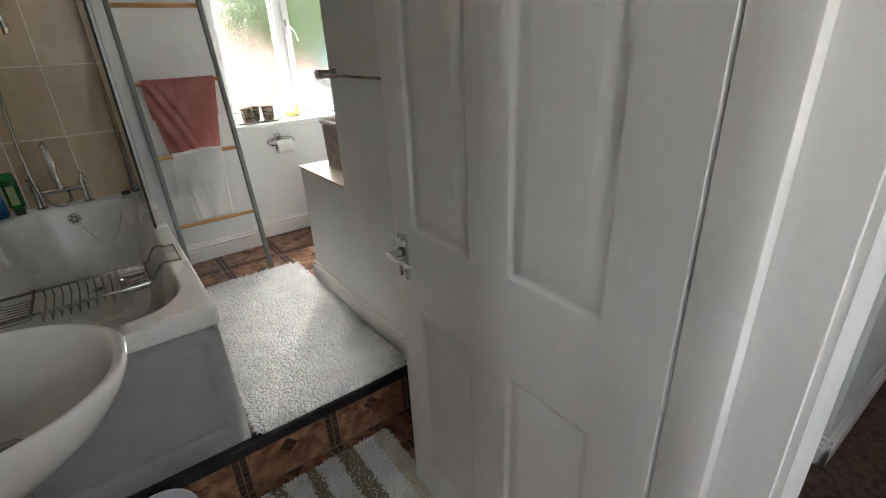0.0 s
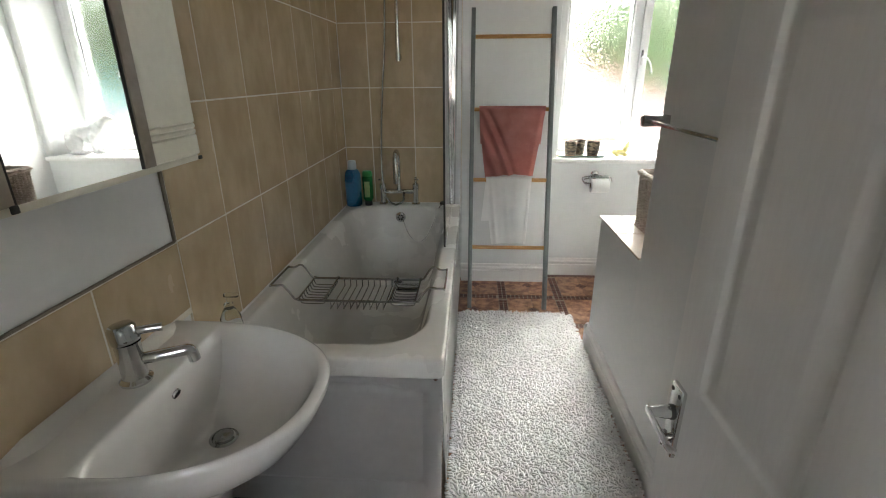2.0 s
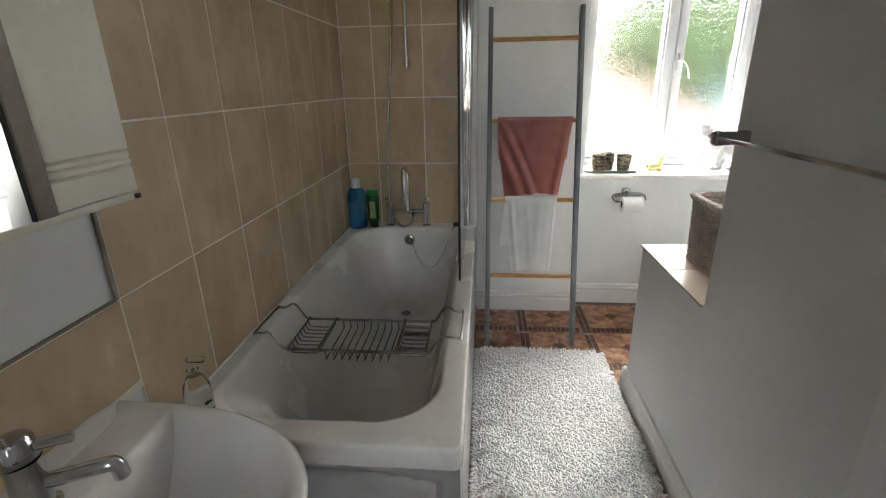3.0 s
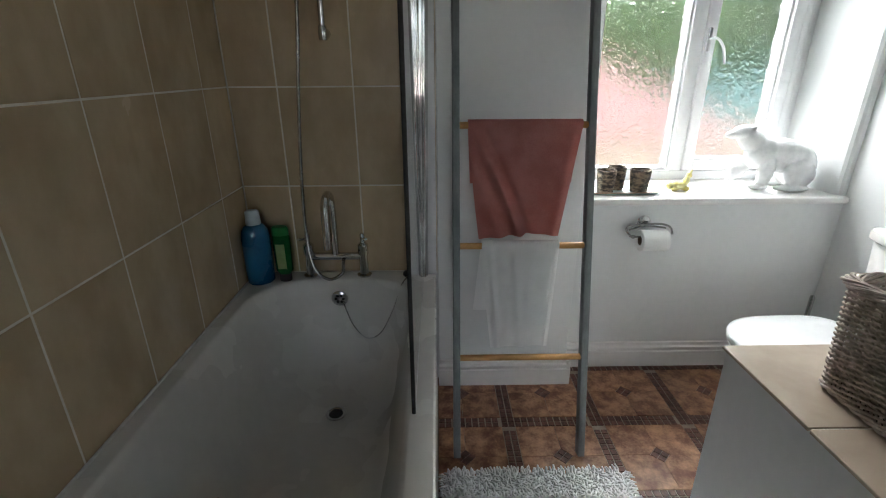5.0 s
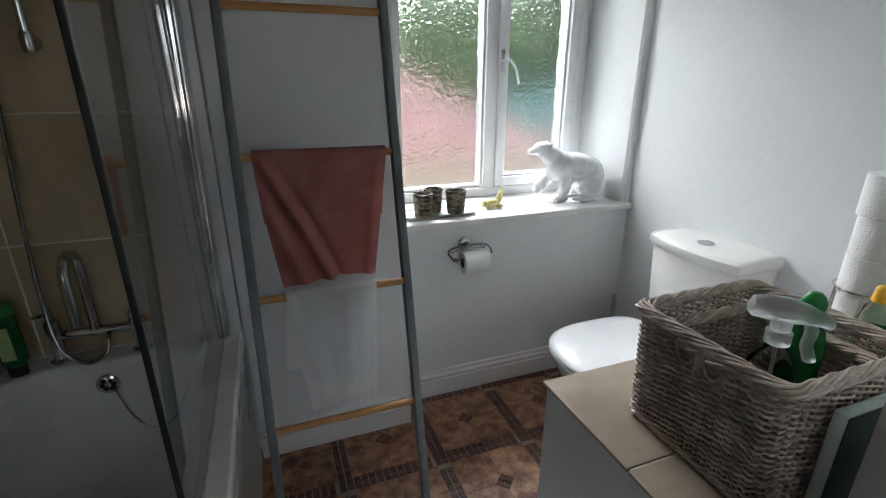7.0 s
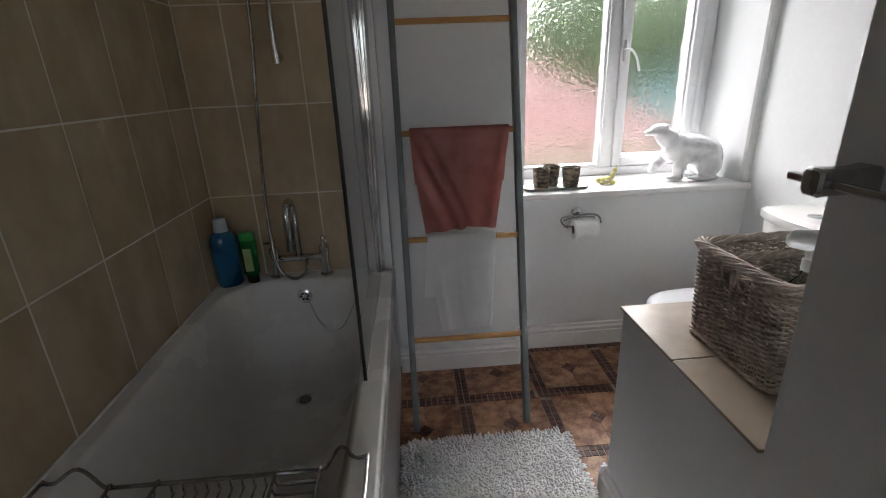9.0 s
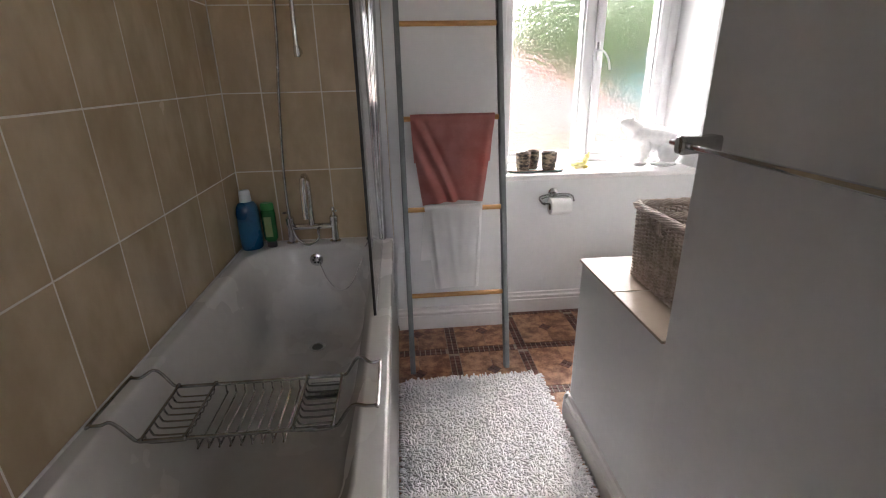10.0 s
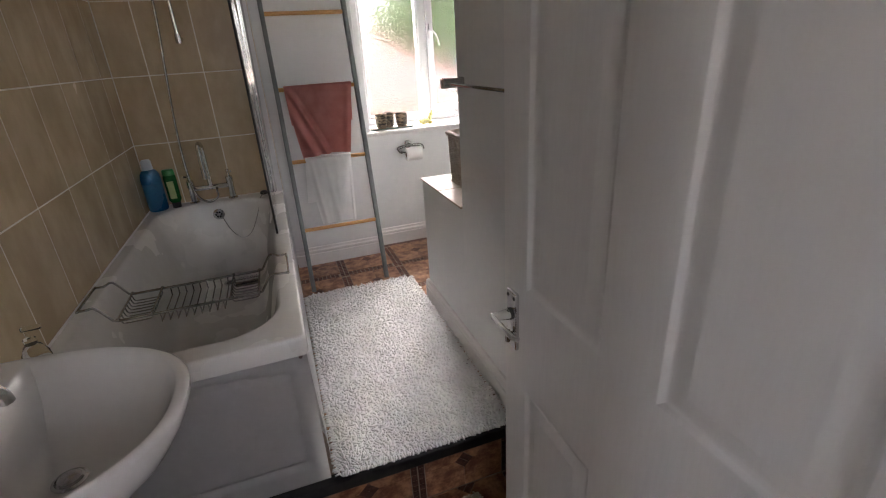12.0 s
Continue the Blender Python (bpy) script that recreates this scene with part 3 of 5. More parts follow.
part("end_panel", moved(panel_face(None, lambda a, z, d: (a, 0.020 - d, z), 0.004, 0.690, 0.001, 0.444, 0.083), B), M_PANEL, bath,
     "white plastic end panel with an arched raised field", angle=30)
part("side_panel", moved(panel_face(None, lambda a, z, d: (0.690 + d, a, z), 0.013, 1.660, 0.003, 0.451, 0.010, False), B), M_PANEL, bath, "white plastic side panel", angle=30)
bmx = sweep(((0.672, 0.020, 0.424), (0.672, 0.008, 0.424)), 0.006, 12)
part("panel_screw", moved(bmx, B), M_DULLCHROME, bath)
# trims: overflow, waste, plug and chain
bmx = lathe(((0.030, 0.0), (0.031, -0.004), (0.026, -0.008), (0.0, -0.009)), (0.335, 1.607, 0.440), 24, "y")
ovf = part("overflow", moved(bmx, B), M_CHROME, bath, "round chrome overflow")
# black discs on the plate stand for the shade in its holes
bmx = bmesh.new()
for k in range(6):
    a = k * math.pi / 3
    lathe(((0.0055, 0), (0.0055, -0.0015)), (0.335 + 0.014 * math.cos(a), 1.599, 0.440 + 0.014 * math.sin(a)), 10, "y", bmx)
part("overflow_hole", moved(bmx, B), M_BLACK, ovf)
bmx = lathe(((0.035, 0.0), (0.036, 0.003), (0.029, 0.004), (0.024, 0.001)), (0.345, 1.344, 0.121), 24)
waste = part("waste", moved(bmx, B), M_CHROME, bath, "round chrome waste")
# a black disc stands for the shade inside the waste
bmx = lathe(((0.024, 0.0), (0.0, 0.001)), (0.345, 1.344, 0.1225), 20)
part("waste_hole", moved(bmx, B), M_BLACK, waste)
chain = smooth_line(((0.350, 1.592, 0.425), (0.385, 1.568, 0.345), (0.435, 1.552, 0.298), (0.49, 1.545, 0.325), (0.54, 1.550, 0.42), (0.572, 1.575, 0.505), (0.586, 1.61, 0.516), (0.594, 1.645, 0.516)), 8)
bmx = sweep(chain, 0.0022, 6)
for i, p in enumerate(chain[::1]):
    lathe(((0.0, -0.0034), (0.0034, 0.0), (0.0, 0.0034)), p, 6, "z", bmx)
part("plug_chain", moved(bmx, B), M_DULLCHROME, bath, "ball chain of the bath plug")
part("plug", moved(lathe(((0.018, 0.0), (0.022, 0.004), (0.022, 0.012), (0.016, 0.018), (0.006, 0.02)), (0.594, 1.655, RIM), 18), B), M_BLACK, bath, "black rubber bath plug")
# sealant along the walls
setting("trim_bath_sealant", box(0.0005, 0.006, 0.01, 1.694, RIM - 0.002, RIM + 0.006, 0.002), M_GLOSS, "white sealant bead along the bath", "trim")

# ---------------------------------------------------------------- bath taps, shower rail, hose
tap = thing("bath_mixer_tap", "chrome bath mixer with swan-neck spout and shower hose", "tap", (0.32, 1.665, RIM))
T = Matrix.Translation((-0.32, -1.665, -RIM))
TY = 1.662
for x in (0.222, 0.425):
    bmx = lathe(((0.026, RIM), (0.027, RIM + 0.006), (0.017, RIM + 0.012), (0.016, RIM + 0.085), (0.020, RIM + 0.090), (0.020, RIM + 0.125), (0.014, RIM + 0.132)), (x, TY, 0), 20)
    part("pillar", moved(bmx, T), M_CHROME, tap)
    bmx = lathe(((0.008, RIM + 0.13), (0.009, RIM + 0.165), (0.005, RIM + 0.170)), (x, TY, 0), 12)
    sweep(((x, TY - 0.002, RIM + 0.150), (x + (0.02 if x > 0.3 else -0.02), TY - 0.045, RIM + 0.163)), 0.005, 8, bmx)
    part("lever", moved(bmx, T), M_CHROME, tap)
bmx = sweep(((0.225, TY, RIM + 0.080), (0.425, TY, RIM + 0.080)), 0.0145, 16)
part("bridge", moved(bmx, T), M_CHROME, tap)
arc = [(0.322, TY, RIM + 0.07), (0.322, TY, RIM + 0.235)]
for k in range(13):
    a = math.pi * k / 12
    arc.append((0.322, TY - 0.055 + 0.055 * math.cos(a), RIM + 0.275 + 0.055 * math.sin(a)))
arc += [(0.322, TY - 0.110, RIM + 0.17), (0.322, TY - 0.110, RIM + 0.150)]
part("spout", moved(sweep(arc, 0.0135, 14), T), M_CHROME, tap)
hose_line = smooth_line(((0.352, TY - 0.004, RIM + 0.075), (0.354, TY - 0.035, RIM + 0.062), (0.350, TY - 0.052, RIM + 0.030), (0.30, TY - 0.06, RIM + 0.012), (0.248, TY - 0.05, RIM + 0.06), (0.226, TY - 0.02, RIM + 0.18),
                         (0.226, 1.668, RIM + 0.40), (0.248, 1.672, RIM + 0.69), (0.270, 1.672, RIM + 0.92), (0.30, 1.655, RIM + 1.42)), 26)
hose_mesh = sweep(hose_line, 0.0058, 8, radii=[0.0064 if i % 2 else 0.0053 for i in range(len(hose_line))])
part("shower_hose", moved(hose_mesh, T), M_HOSE, tap, "ribbed metal shower hose", angle=80)

rail = thing("shower_riser_rail", "chrome shower riser rail with a hand shower", "shower rail", (0.348, 1.66, 1.33))
R = Matrix.Translation((-0.348, -1.66, -1.33))
part("rail_bar", moved(sweep(((0.348, 1.655, 1.35), (0.348, 1.655, 1.98)), 0.0095, 14), R), M_CHROME, rail)
for z in (1.352, 1.97):
    bmx = lathe(((0.013, 0.0), (0.017, -0.006), (0.017, -0.030), (0.012, -0.045)), (0.348, 1.699, z), 16, "y")
    lathe(((0.0125, z - 0.022), (0.0145, z - 0.012), (0.0145, z + 0.012), (0.0125, z + 0.022)), (0.348, 1.655, 0), 16, bm=bmx)
    part("bracket", moved(bmx, R), M_CHROME, rail)
bmx = sweep(smooth_line(((0.31, 1.64, 1.90), (0.325, 1.60, 1.96), (0.335, 1.545, 2.01))), 0.012, 12)
lathe(((0.018, 0.02), (0.042, 0.0), (0.042, -0.015), (0.0, -0.017)), (0.336, 1.535, 2.02), 20, "z", bmx)
part("hand_shower", moved(bmx, R), M_CHROME, rail)

# ---------------------------------------------------------------- bath screen
screen = thing("bath_screen", "clear glass bath screen with chrome tube and black edge seal", "bath screen", (0.66, 1.25, RIM))
S = Matrix.Translation((-0.66, -1.25, -RIM))
part("glass", moved(box(0.645, 0.651, 0.888, 1.612, RIM + 0.014, 1.95), S), M_SCREEN, screen, "clear glass panel", smooth=False).visible_shadow = False
part("edge_seal", moved(box(0.6435, 0.6525, 0.880, 0.8875, RIM + 0.004, 1.95, 0.002), S), M_BLACK, screen, "black edge seal")
part("bottom_seal", moved(box(0.6445, 0.6515, 0.8895, 1.612, RIM + 0.0005, RIM + 0.013, 0.001), S), M_SPRAY, screen, "clear plastic bottom seal")
bmx = bmesh.new()
prof = []
for k in range(36):
    a = 2 * math.pi * k / 36
    rr = 0.0185 + 0.0016 * math.cos(6 * a)
    prof.append((0.662 + rr * math.cos(a), 1.630 + rr * math.sin(a)))
loft([[(x + dx, y, z) for x, y in prof] for z, dx in ((RIM + 0.012, -0.014), (1.96, 0.008))], bm=bmx)
part("chrome_tube", moved(bmx, S), M_CHROME, screen, "fluted chrome pivot tube")
part("wall_profile", moved(box(0.668, 0.7005, 1.652, 1.6985, RIM + 0.004, 1.96, 0.003), S), M_UPVC, screen, "white wall profile")

# ---------------------------------------------------------------- bath rack
rack = thing("bath_rack", "chrome wire bath caddy lying across the tub", "bath rack", (0.33, 0.545, 0.45))
K = Matrix.Translation((-0.33, -0.545, -0.45))
RX0, RX1, RX2, RX3, RY0, RY1, RZ = 0.108, 0.209, 0.463, 0.560, 0.447, 0.656, 0.447
for y in (RY0, RY1):
    part("frame_rod", moved(sweep(((RX0, y, RZ), (RX3, y, RZ)), 0.0050, 8), K), M_RACK, rack)
for x in (RX0, RX1, RX2, RX3):
    bmx = sweep(((x, RY0, RZ + 0.004), (x, RY1, RZ + 0.004)), 0.0038, 8)
    for y in (RY0, RY1):
        lathe(((0.0, -0.007), (0.006, -0.003), (0.006, 0.005), (0.0, 0.009)), (x, y, RZ + 0.002), 10, "z", bmx)
    part("cross_rod", moved(bmx, K), M_RACK, rack)
for x_in, x_out, s in ((RX0, 0.014, -1), (RX3, 0.674, 1)):
    ln = [(x_in, RY0, RZ)] + smooth_line(((x_in + s * 0.012, RY0, RZ + 0.004), (x_in + s * 0.050, RY0, RZ + 0.058), (x_out - s * 0.028, RY0 - 0.014, RIM + 0.005), (x_out - s * 0.005, RY0 - 0.014, RIM + 0.005),
                      (x_out, RY0 - 0.006, RIM + 0.005), (x_out, RY1 - 0.050, RIM + 0.005), (x_out - s * 0.005, RY1 - 0.042, RIM + 0.005), (x_out - s * 0.028, RY1 - 0.042, RIM + 0.005), (x_in + s * 0.050, RY1, RZ + 0.058), (x_in + s * 0.012, RY1, RZ + 0.004)), 5) + [(x_in, RY1, RZ)]
    part("end_handle", moved(sweep(ln, 0.0042, 8), K), M_RACK, rack)
for k in range(9):
    x = RX1 + (RX2 - RX1) * (k + 1) / 10
    part("middle_wire", moved(sweep(smooth_line(((x, RY1, RZ), (x, RY1 - 0.004, RZ - 0.026), (x, RY1 - 0.012, RZ - 0.032), (x, RY0 + 0.012, RZ - 0.032), (x, RY0 + 0.004, RZ - 0.026), (x, RY0, RZ)), 3), 0.0026, 6), K), M_RACK, rack)
for xa, xb in ((RX0, RX1), (RX2, RX3)):
    for k in range(8):
        y = RY0 + (RY1 - RY0) * (k + 0.7) / 8.4
        part("side_wire", moved(sweep(smooth_line(((xa, y, RZ), (xa + 0.004, y, RZ - 0.016), (xa + 0.016, y, RZ - 0.022), (xb - 0.016, y, RZ - 0.022), (xb - 0.004, y, RZ - 0.016), (xb, y, RZ)), 3), 0.0025, 6), K), M_RACK, rack)
dish = thing("soap_dish", "ribbed clear plastic soap dish in the caddy", "soap dish", (RX2 + 0.048, RY1 - 0.042, RZ - 0.019))
part("base", box(-0.042, 0.042, -0.033, 0.032, 0.0, 0.007, 0.002), M_ACRYLIC, dish)
for k in range(11):
    part("rib", box(-0.038 + k * 0.0072, -0.0345 + k * 0.0072, -0.030, 0.029, 0.0072, 0.0102), M_ACRYLIC, dish, smooth=False)


# ---------------------------------------------------------------- bottles
def turned(name, label, category, at, parts, squash=1.0):
    t = thing(name, label, category, at)
    for pname, prof, mat in parts:
        bm = lathe(prof, (0, 0, 0), 28)
        if squash != 1.0:
            moved(bm, Matrix.Diagonal((1, squash, 1, 1)))
        part(pname, bm, mat, t)
    return t


blue = turned("shampoo_bottle", "blue plastic bottle with a pale cap on the bath rim", "bottle", (0.052, 1.612, RIM + 0.001), (
    ("body", ((0.041, 0.0), (0.047, 0.006), (0.049, 0.05), (0.049, 0.175), (0.045, 0.202), (0.035, 0.218), (0.025, 0.223)), M_BLUE),
    ("cap", ((0.025, 0.2232), (0.026, 0.226), (0.024, 0.270), (0.018, 0.276)), M_BLUECAP)), 0.78)
blue.rotation_euler[2] = 0.5
green = turned("shower_gel_bottle", "green plastic bottle with a pale label", "bottle", (0.138, 1.622, RIM + 0.001), (
    ("cap", ((0.021, 0.0), (0.0225, 0.004), (0.0225, 0.030)), M_BLACK),
    ("body", ((0.0225, 0.0302), (0.031, 0.045), (0.032, 0.165), (0.030, 0.180)), M_GREEN),
    ("top", ((0.030, 0.1802), (0.0305, 0.183), (0.0295, 0.206), (0.024, 0.212)), M_GREENCAP)), 0.7)
part("label_band", moved(box(-0.016, 0.016, -0.0234, -0.0224, 0.055, 0.150, 0.0003), Matrix.Identity(4)), M_LABEL, green, "pale green paper label")
soap = turned("soap_dispenser", "clear pump soap bottle on the bath corner", "soap dispenser", (0.058, 0.062, RIM + 0.001), (
    ("body", ((0.026, 0.0), (0.031, 0.004), (0.032, 0.03), (0.029, 0.075), (0.018, 0.098), (0.012, 0.103)), M_SOAP),
    ("collar", ((0.0135, 0.1032), (0.0135, 0.118), (0.009, 0.119)), M_CLEARBOTTLE),
    ("pump_stem", ((0.0045, 0.1192), (0.0045, 0.140)), M_CLEARBOTTLE)))
bmx = box(-0.008, 0.034, -0.008, 0.008, 0.1402, 0.152, 0.004, 2)
part("pump_head", bmx, M_CLEARBOTTLE, soap, "clear plastic pump head")
bmx = bmesh.new()
for a0 in (-1.2, -0.55, 0.1):
    lathe(((0.0055, 0.0), (0.0055, 0.0006)), (0, 0, 0), 14, "x", bmx) if a0 == -1.2 else box(0.0, 0.0006, 0.012 * a0, 0.012 * a0 + 0.012, -0.003, 0.003, bm=bmx)
part("label_marks", moved(bmx, pose(0.0285, -0.013, 0.036, 0, 0, -22)), M_GREEN, soap, "small green marks on the label")
# ---------------------------------------------------------------- basin and pedestal
basin = thing("washbasin", "white ceramic washbasin on a pedestal", "washbasin", (0.2, -0.35, LOW))
N = Matrix.Translation((-0.2, 0.35, -LOW))
BY, BZ = -0.350, 0.655


def d_ring(z, w, x0, x1, flat, n=36, sq=2.25):
    """A ring that is straight at the wall and bowed in front; flat is where the bow begins."""
    ring = []
    for i in range(n + 1):
        a = -math.pi / 2 + math.pi * i / n
        c, s = math.cos(a), math.sin(a)
        ring.append((flat + (x1 - flat) * abs(c) ** (2 / sq), BY + w * math.copysign(abs(s) ** (2 / sq), s), z))
    for i in range(1, 5):
        ring.append((flat + (x0 - flat) * i / 4, BY + w, z))
    for i in range(1, 8):
        ring.append((x0, BY + w - 2 * w * i / 8, z))
    for i in range(4):
        ring.append((x0 + (flat - x0) * i / 4, BY - w, z))
    return ring


outer = [
    d_ring(0.400, 0.085, 0.004, 0.225, 0.06), d_ring(0.440, 0.125, 0.003, 0.285, 0.06), d_ring(0.500, 0.190, 0.002, 0.365, 0.06),
    d_ring(0.560, 0.240, 0.002, 0.430, 0.065), d_ring(0.610, 0.260, 0.001, 0.462, 0.07), d_ring(0.640, 0.266, 0.001, 0.474, 0.07),
    d_ring(0.651, 0.264, 0.001, 0.474, 0.07), d_ring(BZ, 0.258, 0.001, 0.467, 0.07),
    d_ring(BZ - 0.001, 0.246, 0.120, 0.455, 0.135), d_ring(0.648, 0.238, 0.128, 0.447, 0.143),
    d_ring(0.620, 0.222, 0.136, 0.432, 0.155), d_ring(0.575, 0.190, 0.146, 0.400, 0.165), d_ring(0.530, 0.145, 0.155, 0.355, 0.175),
    d_ring(0.500, 0.095, 0.165, 0.305, 0.185), d_ring(0.488, 0.050, 0.180, 0.260, 0.20), d_ring(0.485, 0.024, 0.198, 0.240, 0.21),
]
part("bowl", moved(loft(outer, True, True), N), M_CERAMIC, basin, angle=60)
lip = ((0.001, BZ - 0.004), (0.048, BZ - 0.004), (0.046, BZ + 0.0015), (0.034, BZ + 0.006), (0.022, BZ + 0.014), (0.012, BZ + 0.019), (0.001, BZ + 0.020))
part("upstand", moved(loft([[(0.001 + (x - 0.001) * k, y, BZ - 0.004 + (z - BZ + 0.004) * k) for x, z in lip] for y, k in ((BY - 0.250, 0.15), (BY - 0.225, 0.5), (BY - 0.185, 0.8), (BY + 0.185, 0.8), (BY + 0.225, 0.5), (BY + 0.250, 0.15))]), N), M_CERAMIC, basin, "raised ceramic lip along the wall", angle=50)
ped = []
for z, w, x1 in ((LOW, 0.105, 0.235), (LOW + 0.03, 0.104, 0.232), (LOW + 0.06, 0.092, 0.215), (0.10, 0.080, 0.200), (0.30, 0.088, 0.212), (0.40, 0.100, 0.235), (0.445, 0.112, 0.255)):
    ped.append(d_ring(z, w, 0.055, x1, 0.09))
part("pedestal", moved(loft(ped), N), M_CERAMIC, basin, "white ceramic pedestal", angle=60)
bmx = lathe(((0.031, 0.0), (0.032, 0.003), (0.026, 0.005), (0.024, 0.001)), (0.219, BY + 0.03, 0.4865), 24)
wst = part("basin_waste", moved(bmx, N), M_CHROME, basin, "chrome pop-up waste")
part("waste_plug", moved(lathe(((0.019, 0.001), (0.021, 0.008), (0.015, 0.011), (0.0, 0.012)), (0.219, BY + 0.03, 0.4865), 22), N), M_DULLCHROME, wst)
bmx = lathe(((0.0125, 0.0), (0.0125, 0.004), (0.0110, 0.006)), (0.0, 0.0, 0.0), 18, "x")
part("basin_overflow", moved(bmx, N @ pose(0.1355, -0.330, 0.612, 0, 22, 0)), M_CHROME, basin, "small round overflow hole")
# black disc put in for the dark of the overflow opening
part("overflow_hole", moved(lathe(((0.0108, 0.0), (0.0, 0.001)), (0.006, 0, 0), 16, "x"), N @ pose(0.1360, -0.330, 0.612, 0, 22, 0)), M_BLACK, basin)
bmx = sweep(((0.045, -0.455, 0.42), (0.045, -0.455, LOW + 0.002)), 0.008, 10)
sweep(((0.085, -0.470, 0.46), (0.085, -0.470, 0.20)), 0.013, 10, bmx)
part("pipe", moved(bmx, N), M_DULLCHROME, basin, "chrome supply pipes behind the pedestal")

btap = thing("basin_mixer_tap", "chrome basin mixer tap with a side lever", "tap", (0.072, -0.345, BZ))
bmx = lathe(((0.030, 0.0), (0.031, 0.006), (0.024, 0.012), (0.0235, 0.085), (0.026, 0.090)), (0, 0, 0), 28)
part("body", bmx, M_CHROME, btap)
cap = lathe(((0.026, 0.0), (0.0265, 0.004), (0.026, 0.030), (0.021, 0.036), (0.0, 0.038)), (0, 0, 0), 28)
part("cap", moved(cap, pose(0, 0, 0.0905, 0, -8, 0)), M_CHROME, btap)
part("lever", sweep(smooth_line(((0.012, 0.007, 0.108), (0.036, 0.020, 0.108), (0.058, 0.032, 0.107))), 0.0085, 12), M_CHROME, btap)
btap.scale = (1.02, 1.02, 1.05)
part("spout", sweep(smooth_line(((0.015, 0.008, 0.046), (0.045, 0.0235, 0.046), (0.070, 0.0366, 0.046), (0.088, 0.046, 0.046), (0.094, 0.0492, 0.042), (0.0965, 0.0505, 0.034), (0.098, 0.0513, 0.020))), 0.0120, 14), M_CHROME, btap)

# ---------------------------------------------------------------- bin
pbin = thing("waste_bin", "small white plastic waste bin by the basin", "bin", (0.388, -0.235, LOW + 0.001))
bmx = lathe(((0.080, 0.0), (0.083, 0.004), (0.104, 0.226), (0.106, 0.232), (0.104, 0.235), (0.100, 0.232), (0.080, 0.008), (0.0, 0.007)), (0, 0, 0), 40)
part("bucket", bmx, M_BIN, pbin)

# ---------------------------------------------------------------- mirror cabinet
cab = thing("mirror_cabinet", "cream wall cabinet with a mirrored middle door", "cabinet", (0.07, -0.40, 1.07))
C = Matrix.Translation((-0.07, 0.40, -1.07))
CZ0, CZ1, CY0, CY1 = 1.075, 1.68, -0.800, -0.084
part("carcass", moved(box(-0.0075, 0.122, CY0, CY1, CZ0, CZ1, 0.003), C), M_CABINET, cab)
part("cornice", moved(box(-0.0075, 0.160, CY0 - 0.012, CY1 + 0.012, CZ1 + 0.0005, CZ1 + 0.03, 0.008), C), M_CABINET, cab)
bmx = box(0.1225, 0.140, CY0, CY1, CZ0 - 0.001, CZ0 + 0.012, 0.002)
part("bottom_rail", moved(bmx, C), M_CABINET, cab)


def groove_door(y0, y1):
    """A cabinet door with three level grooves low down and sunk edges."""
    z0, z1 = CZ0 + 0.013, CZ1 - 0.002
    prof = [(0.1235, z0), (0.142, z0), (0.145, z0 + 0.003)]
    for g in (0.045, 0.057, 0.069):
        prof += [(0.145, z0 + g - 0.003), (0.1415, z0 + g), (0.145, z0 + g + 0.003)]
    prof += [(0.145, z1 - 0.003), (0.142, z1), (0.1235, z1)]
    return loft([[(x, y, z) for x, z in prof] for y in (y0 + 0.0005, y1 - 0.0005)])


for y0, y1 in ((-0.243, CY1), (CY0, -0.577)):
    d = part("cabinet_door", moved(groove_door(y0, y1), C), M_CABINET, cab, "cream cabinet door with fine grooves", angle=20)
part("door_stile", moved(box(0.1235, 0.150, -0.2745, -0.2445, CZ0 + 0.013, CZ1 - 0.002, 0.003), C), M_TAUPE, cab, "taupe door edge")
part("door_stile", moved(box(0.1235, 0.150, -0.5755, -0.5475, CZ0 + 0.013, CZ1 - 0.002, 0.003), C), M_TAUPE, cab, "taupe door edge")
part("mirror", moved(box(0.1235, 0.1445, -0.5465, -0.2755, CZ0 + 0.013, CZ1 - 0.002), C), M_MIRROR, cab, "mirrored cabinet door", smooth=False)
part("mirror_bead", moved(box(0.1445, 0.1475, -0.5465, -0.5425, CZ0 + 0.013, CZ1 - 0.002, 0.001), C), M_BLACK, cab, "dark mirror edge")
part("mirror_bead", moved(box(0.1445, 0.1475, -0.2795, -0.2755, CZ0 + 0.013, CZ1 - 0.002, 0.001), C), M_BLACK, cab, "dark mirror edge")
bmx = box(0.1505, 0.155, -0.560, -0.548, CZ0 + 0.004, CZ0 + 0.016, 0.002)
part("catch", moved(bmx, C), M_BLACK, cab, "small dark door catch")
part("catch", moved(box(0.1455, 0.151, -0.096, -0.086, CZ0 + 0.002, CZ0 + 0.010, 0.001), C), M_BLACK, cab, "small dark door catch")

# ---------------------------------------------------------------- ladder with towels
LZ, LY0, LY1 = 1.585, 1.262, 1.628
lad = thing("towel_ladder", "grey wooden towel ladder with pine rungs leaning on the wall", "ladder", (0.98, 1.26, 0))
A = Matrix.Translation((-0.98, -1.26, 0))
lean = math.degrees(math.atan2(LY1 - LY0, LZ))
for x in (0.765, 1.187):
    bm = box(-0.0115, 0.0115, -0.018, 0.018, 0.006, math.hypot(LZ, LY1 - LY0), 0.003)
    part("stile", moved(bm, A @ pose(x, LY0, 0, -lean)), M_GREY, lad)


def lad_y(z):
    return LY0 + (LY1 - LY0) * z / LZ


RUNGS = (0.347, 0.712, 1.080, 1.446)
